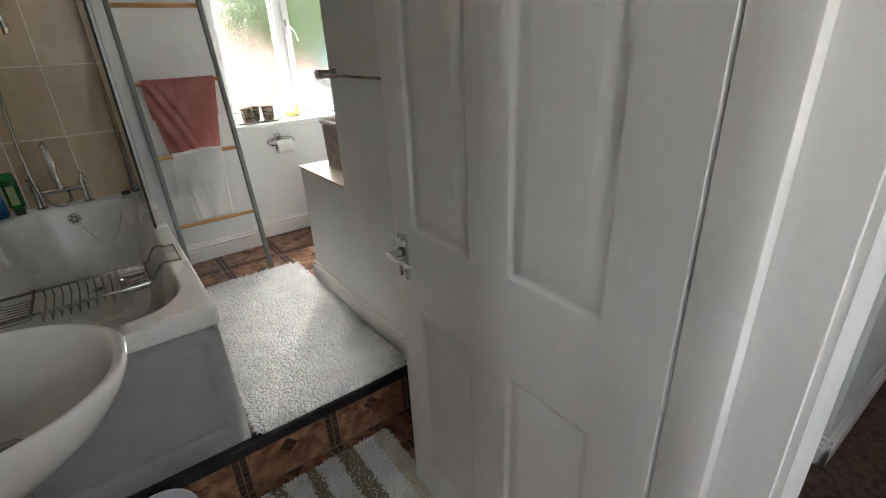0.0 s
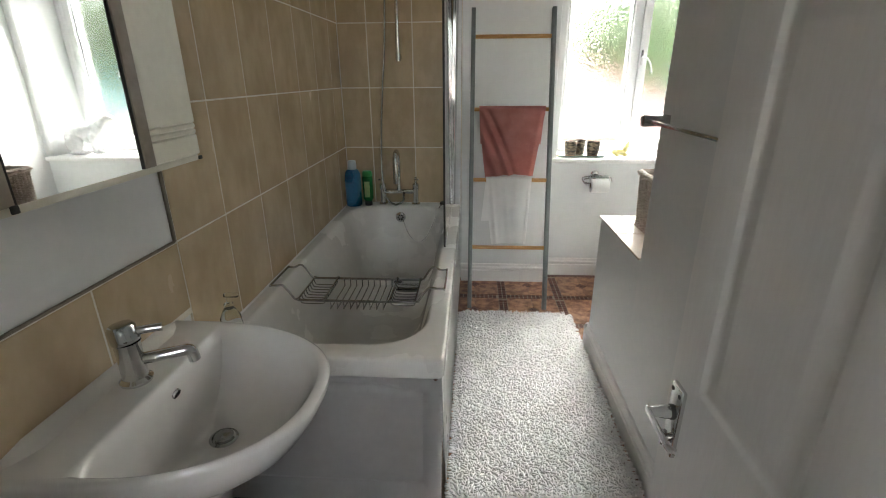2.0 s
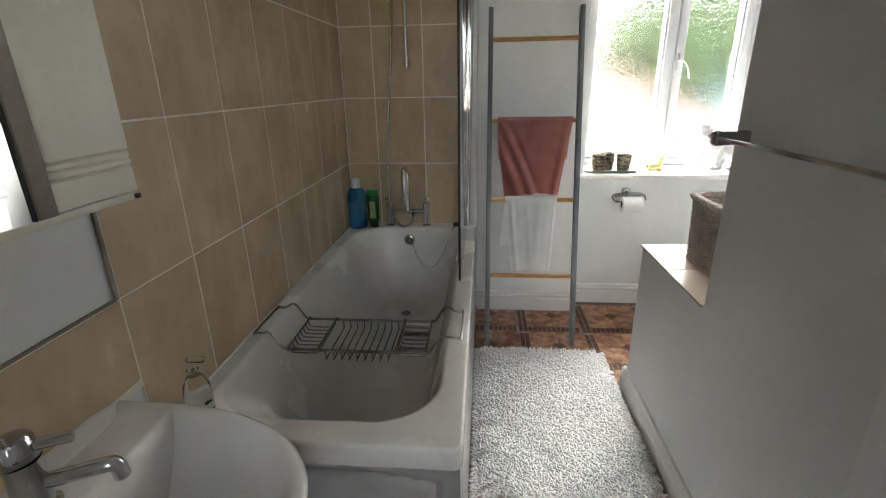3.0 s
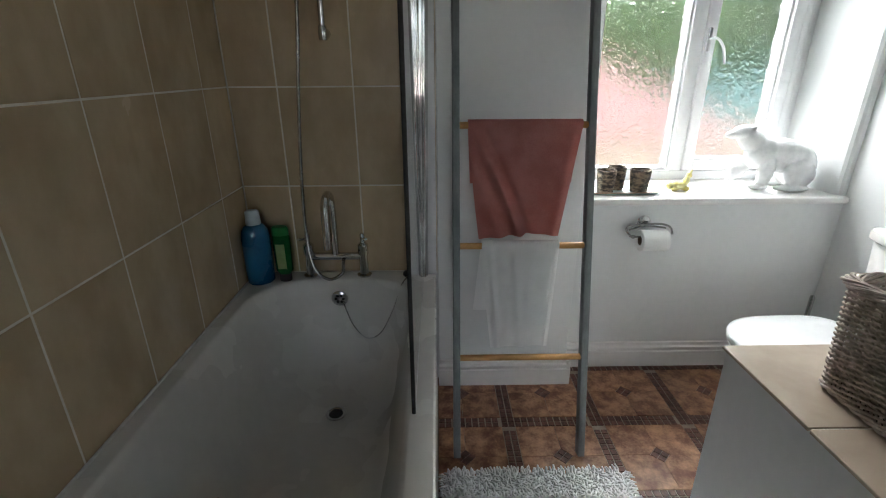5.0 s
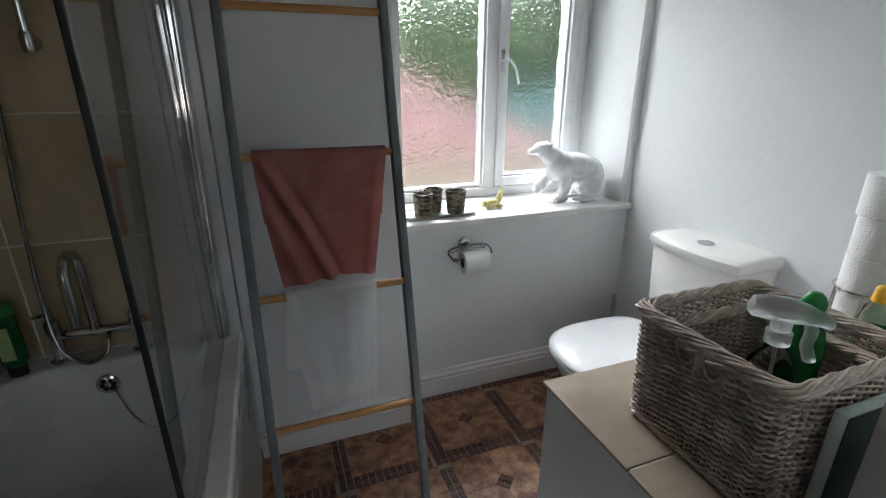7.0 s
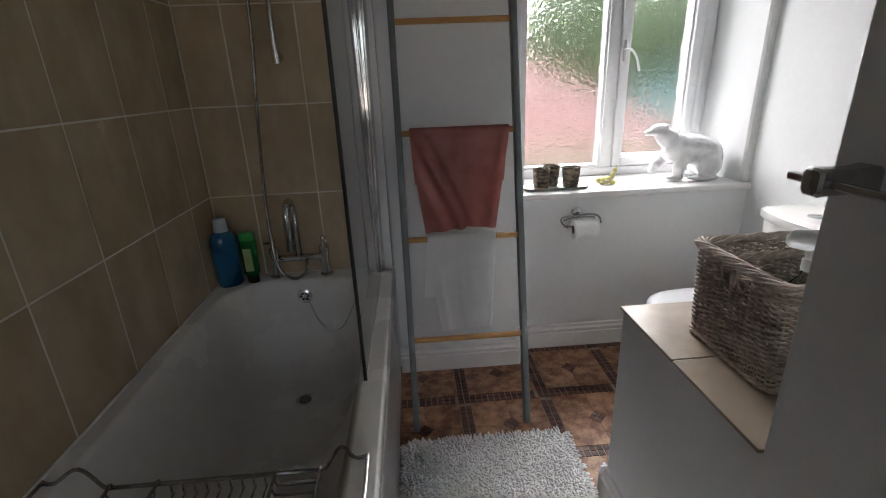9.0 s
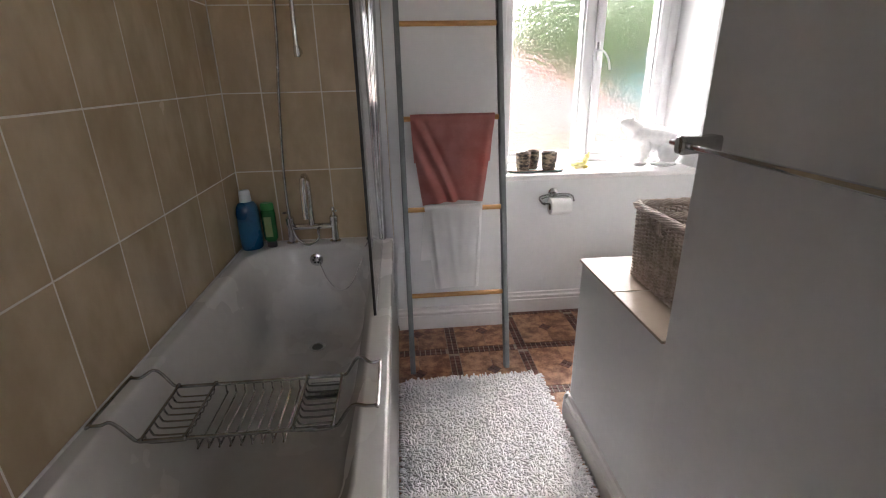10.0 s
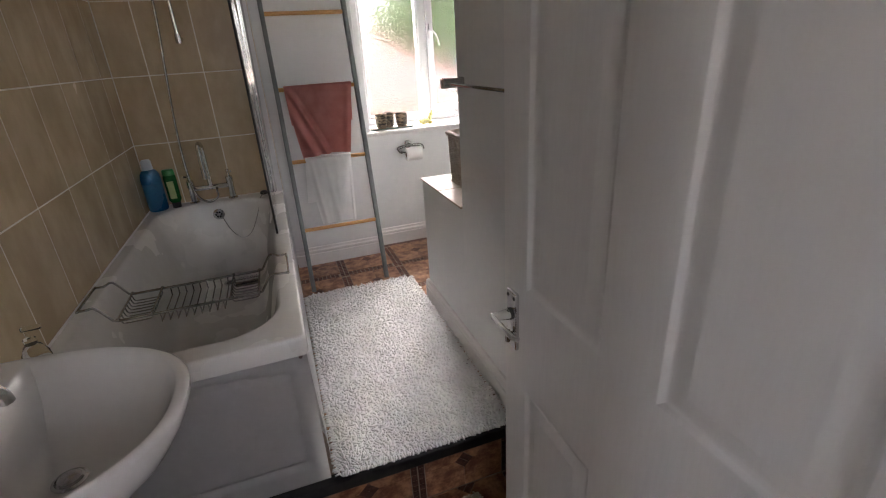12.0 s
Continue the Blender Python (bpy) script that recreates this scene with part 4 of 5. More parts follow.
for z in RUNGS:
    part("rung", moved(sweep(((0.776, lad_y(z), z), (1.176, lad_y(z), z)), 0.0105, 12), A), M_RUNG, lad, "varnished pine rung")


def draped(x0t, x1t, x0b, x1b, z_top, front, back, ridges, hem, seed, back_x=(0.0, 0.0), thick=0.006):
    """Cloth hung over a rung, from the back hem over the rung to the front hem.
    ridges: folds as (place across at the rung, drift down the cloth, width, height); hem: sag of the front hem across the cloth."""
    own = bmesh.new()
    y0 = lad_y(z_top)
    nu, nb, nf, r = 64, 16, 44, 0.0150
    path = [("b", 1 - k / nb) for k in range(nb)] + [("o", math.pi * k / 8) for k in range(9)] + [("f", k / nf) for k in range(1, nf + 1)]
    grid = []
    for kind, v in path:
        row = []
        for i in range(nu + 1):
            u = i / nu
            if kind == "o":
                x, y, z = x0t + (x1t - x0t) * u, y0 + r * math.cos(v), z_top + r * math.sin(v)
            else:
                f = v
                if kind == "f":
                    xa, xb = x0t + (x0b - x0t) * f ** 1.3, x1t + (x1b - x1t) * f
                    z = z_top - f * (front + hem[0] + (hem[1] - hem[0]) * u - hem[2] * 4 * u * (1 - u))
                else:
                    xa, xb = x0t + back_x[0] * f, x1t + back_x[1] * f
                    z = z_top - back * f
                x = xa + (xb - xa) * u
                lift = 0.004 * math.sin(3.0 * u + seed) * f + 0.0010 * noise.noise((u * 9, f * 7, seed))
                for at, drift, wide, high in ridges:
                    d = (u - at - drift * f) / (wide * (0.7 + 0.5 * f))
                    lift += high * math.exp(-d * d) * min(1.0, 0.25 + 1.6 * f)
                y = y0 - r - 0.004 * f - lift if kind == "f" else y0 + r + 0.004 * f
            row.append(own.verts.new((x, y, z)))
        grid.append(row)
    for a, b in zip(grid, grid[1:]):
        for i in range(nu):
            own.faces.new((a[i], a[i + 1], b[i + 1], b[i]))
    bmesh.ops.solidify(own, geom=own.faces[:], thickness=-thick)
    return own


def towel(name, label, bm, mat):
    ob = solo(name, bm, mat, label, "towel")
    return ob


towel("pink_towel", "dusky pink terry towel draped over a ladder rung",
      draped(0.803, 1.158, 0.843, 1.108, RUNGS[2] + 0.003, 0.358, 0.19,
             ((0.04, 0.46, 0.060, 0.030), (-0.10, 0.36, 0.080, 0.026), (0.13, 0.48, 0.040, -0.014), (0.94, -0.02, 0.05, 0.010), (0.62, 0.05, 0.12, 0.004)),
             (0.014, 0.004, 0.012), 3, (0.01, -0.012)), M_PINK)
towel("white_towel", "white towel draped over a lower ladder rung",
      draped(0.846, 1.094, 0.884, 1.080, RUNGS[1] + 0.003, 0.370, 0.245,
             ((0.12, 0.02, 0.05, 0.005), (0.42, 0.10, 0.07, 0.005), (0.68, -0.08, 0.08, 0.004), (0.955, -0.02, 0.018, 0.004)), (0.0, 0.0, 0.004), 8, (-0.022, -0.05)), M_WHITETOWEL)

# ---------------------------------------------------------------- toilet
wc = thing("toilet", "white close-coupled toilet with its lid down", "toilet", (2.0, 1.27, 0))
Q = Matrix.Translation((-2.0, -1.27, 0))
TYC = 1.272


def pan_ring(z, x0, x1, w, n=40, sq=2.7):
    ring = []
    for i in range(n):
        a = 2 * math.pi * i / n
        c, s = math.cos(a), math.sin(a)
        cx = (x0 + x1) / 2 + 0.02
        rx = (x1 - cx) if c > 0 else (cx - x0)
        e = 2 / (4.0 if c > 0 else sq)
        ring.append((cx + rx * math.copysign(abs(c) ** e, c), TYC + w * math.copysign(abs(s) ** (2 / sq), s), z))
    return ring


part("bowl", moved(loft([pan_ring(0.001, 1.80, 2.28, 0.105), pan_ring(0.04, 1.80, 2.28, 0.100), pan_ring(0.18, 1.78, 2.26, 0.105), pan_ring(0.28, 1.71, 2.25, 0.150),
                         pan_ring(0.36, 1.675, 2.25, 0.176), pan_ring(0.395, 1.668, 2.25, 0.180)]), Q), M_CERAMIC, wc, angle=60)
part("seat", moved(loft([pan_ring(0.3955, 1.660, 2.09, 0.182), pan_ring(0.400, 1.655, 2.095, 0.186), pan_ring(0.410, 1.655, 2.095, 0.186), pan_ring(0.414, 1.660, 2.09, 0.182)]), Q), M_UPVC, wc, "white plastic seat", angle=60)
part("lid", moved(loft([pan_ring(0.4145, 1.658, 2.09, 0.183), pan_ring(0.419, 1.652, 2.095, 0.188), pan_ring(0.428, 1.654, 2.094, 0.186), pan_ring(0.436, 1.672, 2.085, 0.172), pan_ring(0.439, 1.73, 2.06, 0.12)]), Q), M_UPVC, wc, "white plastic lid", angle=60)


def cistern_ring(z, x0, w, r):
    ring = []
    for i in range(21):
        u = -1 + 2 * i / 20
        ring.append((x0 + 0.030 * abs(u) ** 2.4, TYC + w * u, z))
    return ring[::-1] + [(2.3105, TYC - w - r, z), (2.3105, TYC + w + r, z)]


part("cistern", moved(loft([cistern_ring(0.396, 2.125, 0.150, 0), cistern_ring(0.45, 2.118, 0.160, 0), cistern_ring(0.715, 2.105, 0.170, 0)]), Q), M_CERAMIC, wc, angle=50)
lidc = part("cistern_lid", moved(loft([cistern_ring(0.7155, 2.098, 0.176, 0), cistern_ring(0.722, 2.093, 0.180, 0), cistern_ring(0.748, 2.093, 0.180, 0), cistern_ring(0.757, 2.104, 0.172, 0), cistern_ring(0.760, 2.118, 0.160, 0)]), Q), M_CERAMIC, wc, angle=50)
part("flush_button", moved(lathe(((0.026, 0.757), (0.027, 0.763), (0.021, 0.765), (0.020, 0.763), (0.0, 0.764)), (2.185, TYC, 0), 24), Q), M_CHROME, lidc, "chrome flush button")
brush = thing("toilet_brush", "toilet brush with a grey handle behind the toilet", "toilet brush", (2.17, 1.64, 0.001))
part("holder", lathe(((0.045, 0.0), (0.047, 0.005), (0.040, 0.14), (0.037, 0.142), (0.036, 0.138), (0.0, 0.137)), (0, 0, 0), 24), M_UPVC, brush)
part("handle", lathe(((0.009, 0.1385), (0.008, 0.20), (0.009, 0.40), (0.006, 0.41)), (0, 0, 0), 14), M_DULLCHROME, brush)

# ---------------------------------------------------------------- toilet roll on its holder
trh = thing("toilet_roll_holder", "chrome wire toilet roll holder on the wall", "roll holder", (1.535, 1.79, 0.69))
V = Matrix.Translation((-1.535, -1.79, -0.69))
part("rosette", moved(lathe(((0.026, 0.0), (0.027, -0.003), (0.022, -0.008), (0.010, -0.014)), (1.527, 1.7895, 0.672), 24, "y"), V), M_CHROME, trh)
bmx = sweep(((1.527, 1.778, 0.672), (1.527, 1.752, 0.668)), 0.009, 12)
sweep(smooth_line(((1.600, 1.718, 0.632), (1.466, 1.718, 0.634), (1.450, 1.722, 0.640), (1.442, 1.738, 0.654), (1.452, 1.750, 0.664), (1.490, 1.754, 0.670), (1.560, 1.754, 0.674),
                   (1.596, 1.748, 0.672), (1.610, 1.730, 0.664), (1.614, 1.718, 0.642)), 6), 0.0040, 8, bmx)
sweep(smooth_line(((1.456, 1.748, 0.652), (1.500, 1.756, 0.660), (1.560, 1.756, 0.662), (1.598, 1.746, 0.660)), 6), 0.0036, 8, bmx)
lathe(((0.0, -0.008), (0.007, -0.004), (0.008, 0.0), (0.007, 0.004), (0.0, 0.008)), (1.462, 1.718, 0.634), 12, "x", bmx)
part("arm", moved(bmx, V), M_RACK, trh)


def paper_roll(at, axis, r=0.050, w=0.100):
    t = thing("toilet_roll", "white toilet paper roll", "toilet roll", at, "toilet rolls")
    part("paper", lathe(((0.020, -w / 2), (r - 0.002, -w / 2), (r, -w / 2 + 0.002), (r, w / 2 - 0.002), (r - 0.002, w / 2), (0.020, w / 2), (0.0195, 0.0), (0.020, -w / 2)), (0, 0, 0), 36, axis, cap0=False, cap1=False), M_PAPER, t)
    part("core", lathe(((0.0192, -w / 2 + 0.001), (0.0192, w / 2 - 0.001), (0.0180, w / 2 - 0.001), (0.0180, -w / 2 + 0.001), (0.0192, -w / 2 + 0.001)), (0, 0, 0), 24, axis, cap0=False, cap1=False), M_CARD, t)
    return t


roll = paper_roll((1.542, 1.718, 0.618), "x", 0.042, 0.104)
tagged(roll, "white toilet paper roll hanging on the chrome holder")

# ---------------------------------------------------------------- towel rail on the boxed wall
tr = thing("towel_rail", "chrome towel rail on the boxed wall", "towel rail", (1.348, 0.07, 1.10))
U = Matrix.Translation((-1.348, -0.07, -1.10))
for y in (0.340, -0.235):
    bm = loft([[(x, y + sy * w, 1.122 + sz * h) for sy, sz in ((-1, -0.7), (-0.7, -1), (0.7, -1), (1, -0.7), (1, 0.7), (0.7, 1), (-0.7, 1), (-1, 0.7))]
               for x, w, h in ((1.3475, 0.016, 0.017), (1.340, 0.017, 0.018), (1.318, 0.014, 0.015), (1.290, 0.014, 0.016), (1.276, 0.015, 0.017), (1.272, 0.012, 0.014))])
    part("post", moved(bm, U), M_DULLCHROME, tr)
part("rail_bar", moved(box(1.279, 1.289, -0.222, 0.385, 1.117, 1.127, 0.002), U), M_CHROME, tr)
# ---------------------------------------------------------------- basket and things on the ledge
LEDGE = 0.664
HX, HY, BH = 0.138, 0.130, 0.232


def basket_at(s, h, out=0.0, size=(HX, HY, BH)):
    """A point on a basket's wall: s runs round it from 0 to 1, h is the height."""
    flare = 1.0 + 0.05 * h / size[2]
    hx, hy, r = size[0] * flare + out, size[1] * flare + out, 0.028
    sides = (2 * (hy - r), 2 * (hx - r), 2 * (hy - r), 2 * (hx - r))
    arc = math.pi * r / 2
    d = s % 1.0 * (sum(sides) + 4 * arc)
    corner = ((hx - r, hy - r, 0), (-hx + r, hy - r, 90), (-hx + r, -hy + r, 180), (hx - r, -hy + r, 270))
    start = ((hx, -hy + r, 0, 1), (hx - r, hy, -1, 0), (-hx, hy - r, 0, -1), (-hx + r, -hy, 1, 0))
    for i in range(4):
        if d <= sides[i]:
            x, y, dx, dy = start[i]
            return (x + dx * d, y + dy * d, h)
        d -= sides[i]
        if d <= arc:
            cx, cy, a = corner[i]
            a = radians(a) + d / r
            return (cx + r * math.cos(a), cy + r * math.sin(a), h)
        d -= arc
    return (hx, -hy + r, h)


def wicker(label, at, size, stakes, rows, grip):
    """A square basket woven of round canes over upright stakes, with a plaited rim."""
    hx, hy, bh = size
    owner = thing("wicker_basket", label, "basket", at)
    rng = random.Random(stakes)

    def on(s, h, out=0.0):
        return basket_at(s, h, out, size)

    for k in range(stakes):
        s = k / stakes
        gap = grip and on(s, 0.0)[0] < -hx * 0.9 and abs(on(s, 0.0)[1]) < 0.046
        part("stake", sweep([on(s, h) for h in ((0.004, 0.08, 0.168) if gap else (0.004, 0.08, 0.16, bh - 0.004))], 0.0030, 6), M_WICKER, owner)
    vs, fs = [], []
    n = stakes * 8
    for r in range(rows):
        h = 0.010 + r * (bh - 0.030) / (rows - 1)
        sag = [rng.uniform(-0.0007, 0.0007) for _ in range(stakes)]
        thick = [rng.uniform(0.85, 1.08) for _ in range(stakes)]
        base, ring = len(vs), []
        for i in range(n):
            s, k, f = i / n, i // 8, (i % 8) / 8
            wave = math.cos(math.pi * (i / 8.0) + math.pi * r)
            dz = sag[k] * (1 - f) + sag[(k + 1) % stakes] * f
            tk = thick[k] * (1 - f) + thick[(k + 1) % stakes] * f
            p = Vector(on(s, h + dz, 0.0036 * wave))
            nrm = (Vector(on(s, h, 0.02)) - Vector(on(s, h, 0.0))).normalized()
            ring.append(grip and p.x < -hx * 0.9 and 0.007 < abs(p.y) < 0.044 and 0.168 < h < 0.205)
            for a in range(6):
                vs.append(p + nrm * 0.0022 * tk * math.cos(a * 1.0472) + Vector((0, 0, 0.0028 * tk * math.sin(a * 1.0472))))
        for i in range(n):
            j = (i + 1) % n
            if ring[i] or ring[j]:
                continue
            for a in range(6):
                b = (a + 1) % 6
                fs.append((base + i * 6 + a, base + j * 6 + a, base + j * 6 + b, base + i * 6 + b))
    me = bpy.data.meshes.new("weave")
    me.from_pydata(vs, [], fs)
    me.materials.append(M_WICKER)
    me.polygons.foreach_set("use_smooth", [True] * len(fs))
    weave = new("weave", me)
    weave.parent = owner
    # the rim: bundles of thin canes that twist round one another
    bm = bmesh.new()
    for q in range(8):
        ln = []
        for i in range(420):
            a = 2 * math.pi * (i / 420 * 6 + q / 8)
            rad = 0.0098 if q % 2 else 0.0080
            ln.append(on(i / 420, bh - 0.012 + 0.85 * rad * math.sin(a), 0.001 + rad * math.cos(a)))
        sweep(ln, 0.0034, 6, bm, closed=True)
    part("plaited_rim", bm, M_WICKER, owner)
    bm = bmesh.new()
    for q in range(3):
        ln = []
        for i in range(200):
            a = 2 * math.pi * (i / 200 * 14 + q / 3)
            ln.append(on(i / 200, 0.0072 + 0.0036 * math.sin(a), 0.001 + 0.0036 * math.cos(a)))
        sweep(ln, 0.0033, 6, bm, closed=True)
    part("foot_rim", bm, M_WICKER, owner)
    part("bottom", box(-hx + 0.006, hx - 0.006, -hy + 0.006, hy - 0.006, 0.006, 0.010), M_WICKERSHADE, owner)
    if grip:
        bm = sweep(smooth_line([(-hx * 1.035 - 0.001, 0.0, 0.160), (-hx * 1.040 - 0.002, 0.0, 0.182), (-hx * 1.045 - 0.002, 0.0, 0.206)]), 0.0050, 8)
        for c in (-0.0255, 0.0255):
            sweep([(-hx * 1.041 + 0.0005, c + 0.0190 * math.cos(a), 0.202 - 0.034 * math.sin(a)) for a in [math.pi * k / 12 for k in range(13)]], 0.0028, 6, bm)
        part("handle", bm, M_WICKER, owner)
    return owner


basket = wicker("grey-washed wicker basket holding cleaning bottles", (1.586, 0.650, LEDGE + 0.001), (HX, HY, BH), 58, 40, True)
inner = wicker("smaller grey wicker basket nested inside the larger one", (1.586, 0.650, LEDGE + 0.012), (HX - 0.026, HY - 0.026, BH - 0.046), 46, 32, False)

spray = thing("spray_bottle", "clear spray bottle with a white trigger head in the basket", "spray bottle", (1.588, 0.632, LEDGE + 0.012))
spray.rotation_euler[2] = radians(-42)
spray.scale = (1.12, 1.12, 1.0)
part("body", moved(lathe(((0.030, 0.0), (0.036, 0.005), (0.037, 0.12), (0.030, 0.155), (0.015, 0.178), (0.013, 0.190)), (0, 0, 0), 28), Matrix.Diagonal((1, 0.75, 1, 1))), M_CLEARBOTTLE, spray, "clear plastic body")
part("collar", lathe(((0.0165, 0.1905), (0.017, 0.193), (0.017, 0.212), (0.014, 0.214)), (0, 0, 0), 24), M_SPRAY, spray)
head = loft([[(x, w * math.cos(a), z + h * math.sin(a)) for a in [k * math.pi / 6 for k in range(12)]]
             for x, z, w, h in ((-0.046, 0.248, 0.008, 0.007), (-0.040, 0.250, 0.015, 0.017), (-0.022, 0.251, 0.018, 0.021), (0.004, 0.250, 0.018, 0.022), (0.028, 0.247, 0.015, 0.017), (0.046, 0.242, 0.012, 0.012), (0.056, 0.238, 0.011, 0.011), (0.059, 0.237, 0.008, 0.008))])
lathe(((0.013, 0.2142), (0.015, 0.240)), (0, 0, 0), 16, bm=head)
part("trigger_head", head, M_SPRAY, spray, "white plastic spray head")
part("trigger", sweep(smooth_line(((0.034, 0, 0.236), (0.037, 0, 0.216), (0.036, 0, 0.194), (0.044, 0, 0.168))), 0.0085, 8), M_SPRAY, spray)
part("dip_tube", sweep(((0, 0, 0.19), (0.006, 0, 0.02)), 0.0025, 6), M_SPRAY, spray)

det = turned("washing_up_bottle", "green squeezy bottle with a pale label in the basket", "bottle", (1.672, 0.640, LEDGE + 0.012), (
    ("body", ((0.028, 0.0), (0.034, 0.006), (0.035, 0.09), (0.031, 0.12), (0.034, 0.155), (0.026, 0.195), (0.012, 0.212), (0.011, 0.222)), M_GREEN),
    ("cap", ((0.012, 0.2222), (0.013, 0.228), (0.018, 0.236), (0.019, 0.246), (0.013, 0.258), (0.007, 0.263)), M_GREENCAP)), 0.7)
det.rotation_euler[2] = radians(-55)
lab = moved(lathe(((0.0352, 0.02), (0.0352, 0.085)), (0, 0, 0), 28, cap0=False, cap1=False), Matrix.Diagonal((1.004, 0.704, 1, 1)))
part("label_band", lab, M_LABEL, det, "pale green printed label")
bar = bmesh.new()
for k in range(5):
    box(-0.018, 0.018 - 0.006 * (k % 3), -0.0252, -0.0247, 0.030 + k * 0.010, 0.034 + k * 0.010, bm=bar)
part("label_bars", bar, M_GREEN, det, "dark label bars")

# stacked spare rolls in a wire holder
for i in range(4):
    r = paper_roll((2.205 - 0.006 * i, 0.822 + 0.004 * (i % 2), LEDGE + 0.054 + 0.1005 * i), "z", 0.053, 0.100)
    tagged(r, "white spare toilet roll stacked in a wire holder")
hold = thing("roll_stand", "chrome wire stand round the spare toilet rolls", "roll stand", (2.20, 0.822, LEDGE + 0.001))
for z in (0.004, 0.12):
    part("ring", sweep([(0.064 * math.cos(a), 0.064 * math.sin(a), z) for a in [2 * math.pi * k / 32 for k in range(32)]], 0.0028, 6, closed=True), M_CHROME, hold)
for k in range(6):
    a = 2 * math.pi * k / 6 + 0.4
    part("upright", sweep(((0.064 * math.cos(a), 0.064 * math.sin(a), 0.004), (0.064 * math.cos(a), 0.064 * math.sin(a), 0.12)), 0.0026, 6), M_CHROME, hold)
yel = turned("mouthwash_bottle", "clear green bottle with a yellow cap", "bottle", (2.070, 0.730, LEDGE + 0.001), (
    ("body", ((0.028, 0.0), (0.033, 0.005), (0.034, 0.10), (0.028, 0.135), (0.016, 0.148)), M_CLEARBOTTLE),
    ("cap", ((0.0175, 0.1482), (0.019, 0.152), (0.017, 0.178), (0.010, 0.186)), M_YELLOW)), 0.8)
part("label_band", moved(lathe(((0.0345, 0.03), (0.0345, 0.085)), (0, 0, 0), 28, cap0=False, cap1=False), Matrix.Diagonal((1, 0.8, 1, 1))), M_GREENCAP, yel, "green label")
turned("toiletry_bottle", "dark capped toiletry bottle on the ledge", "bottle", (2.160, 0.705, LEDGE + 0.001), (
    ("body", ((0.030, 0.0), (0.034, 0.005), (0.034, 0.13), (0.026, 0.15)), M_GREEN),
    ("cap", ((0.0262, 0.1502), (0.027, 0.154), (0.027, 0.195), (0.022, 0.20)), M_BLACK)), 0.9)

# thin carton between the basket and the boxed wall
carton = thing("cleaning_carton", "thin pale grey-green carton with a dark green front beside the basket", "carton", (1.582, 0.490, LEDGE + 0.001))
part("shell", box(-0.062, 0.075, -0.007, 0.010, 0.0, 0.186, 0.0015), M_CARTON, carton)
part("front", box(-0.0595, 0.0725, -0.0085, -0.0068, 0.003, 0.183, 0.0004), M_CARTONFRONT, carton, "dark green printed front")

# tiles on the ledge
for (x0, x1), (y0, y1) in ((a, b) for a in ((1.340, 1.662), (1.666, 1.988), (1.992, 2.310)) for b in ((0.3925, 0.653), (0.657, 0.914))):
    part("tile", box(x0, x1, y0, y1, 0.6555, LEDGE, 0.0015, 1), M_TOPTILE, bpy.data.objects["wall_ledge"])
part("tile_bed", box(1.346, 2.310, 0.3925, 0.910, 0.6552, LEDGE - 0.002), M_GROUT, bpy.data.objects["wall_ledge"], smooth=False)

# ---------------------------------------------------------------- things on the window board
SILL = 0.7725
tray = thing("ceramic_tray", "narrow glazed tray with a brown edge on the window board", "tray", (1.445, 1.868, SILL))
part("dish", moved(loft([round_rect(-0.140, 0.140, -0.050, 0.050, 0.03, 0.001, 6), round_rect(-0.152, 0.152, -0.060, 0.060, 0.036, 0.012, 6), round_rect(-0.147, 0.147, -0.056, 0.056, 0.034, 0.0115, 6),
                         round_rect(-0.136, 0.136, -0.047, 0.047, 0.028, 0.006, 6)]), Matrix.Identity(4)), M_TRAY, tray)
part("rim", sweep(round_rect(-0.1505, 0.1505, -0.0590, 0.0590, 0.036, 0.012, 6), 0.0022, 6, closed=True), M_TRAYRIM, tray)


def bark_pot(x, y, r, h, seed, turn):
    rng = random.Random(seed)
    t = thing("bark_pot", "small birch-bark textured pot on the tray", "pot", (x, y, SILL + 0.007), "pots on the tray")
    n = 30
    lump = [rng.uniform(-1, 1) for _ in range(n)]
    prof = ((0.80, 0.0, 0), (0.84, 0.006, 0), (0.92, h * 0.5, 0), (1.0, h * 0.97, 0), (1.0, h, 0), (0.90, h, 1), (0.86, h * 0.93, 1), (0.74, 0.01, 1))
    rings = []
    for f, z, inner in prof:
        rings.append([((r * f + (0 if inner else 0.0013 * lump[k])) * math.cos(2 * math.pi * k / n + turn), (r * f + (0 if inner else 0.0013 * lump[k])) * math.sin(2 * math.pi * k / n + turn),
                       z + (0.0018 * lump[(k * 7) % n] if z > h * 0.9 else 0)) for k in range(n)])
    part("pot_wall", loft(rings), M_POT, t, angle=30)
    # black disc closing the pot a little below its rim
    part("soil", lathe(((r * 0.82, h * 0.86), (0.0, h * 0.87)), (0, 0, 0), 20), M_BLACK, t, "dark inside")
    return t


bark_pot(1.378, 1.846, 0.038, 0.090, 1, 0.3)
bark_pot(1.440, 1.905, 0.038, 0.092, 2, 1.4)
bark_pot(1.516, 1.856, 0.040, 0.090, 3, 2.2)

# little glazed figurine
bm = bmesh.new()


def blob(bm, at, r, seg=14, turn=(0, 0, 0)):
    own = bmesh.new()
    bmesh.ops.create_uvsphere(own, u_segments=seg, v_segments=seg - 4, radius=1.0)
    moved(own, pose(*at, *turn) @ Matrix.Diagonal((*r, 1)))
    return join(bm, own)


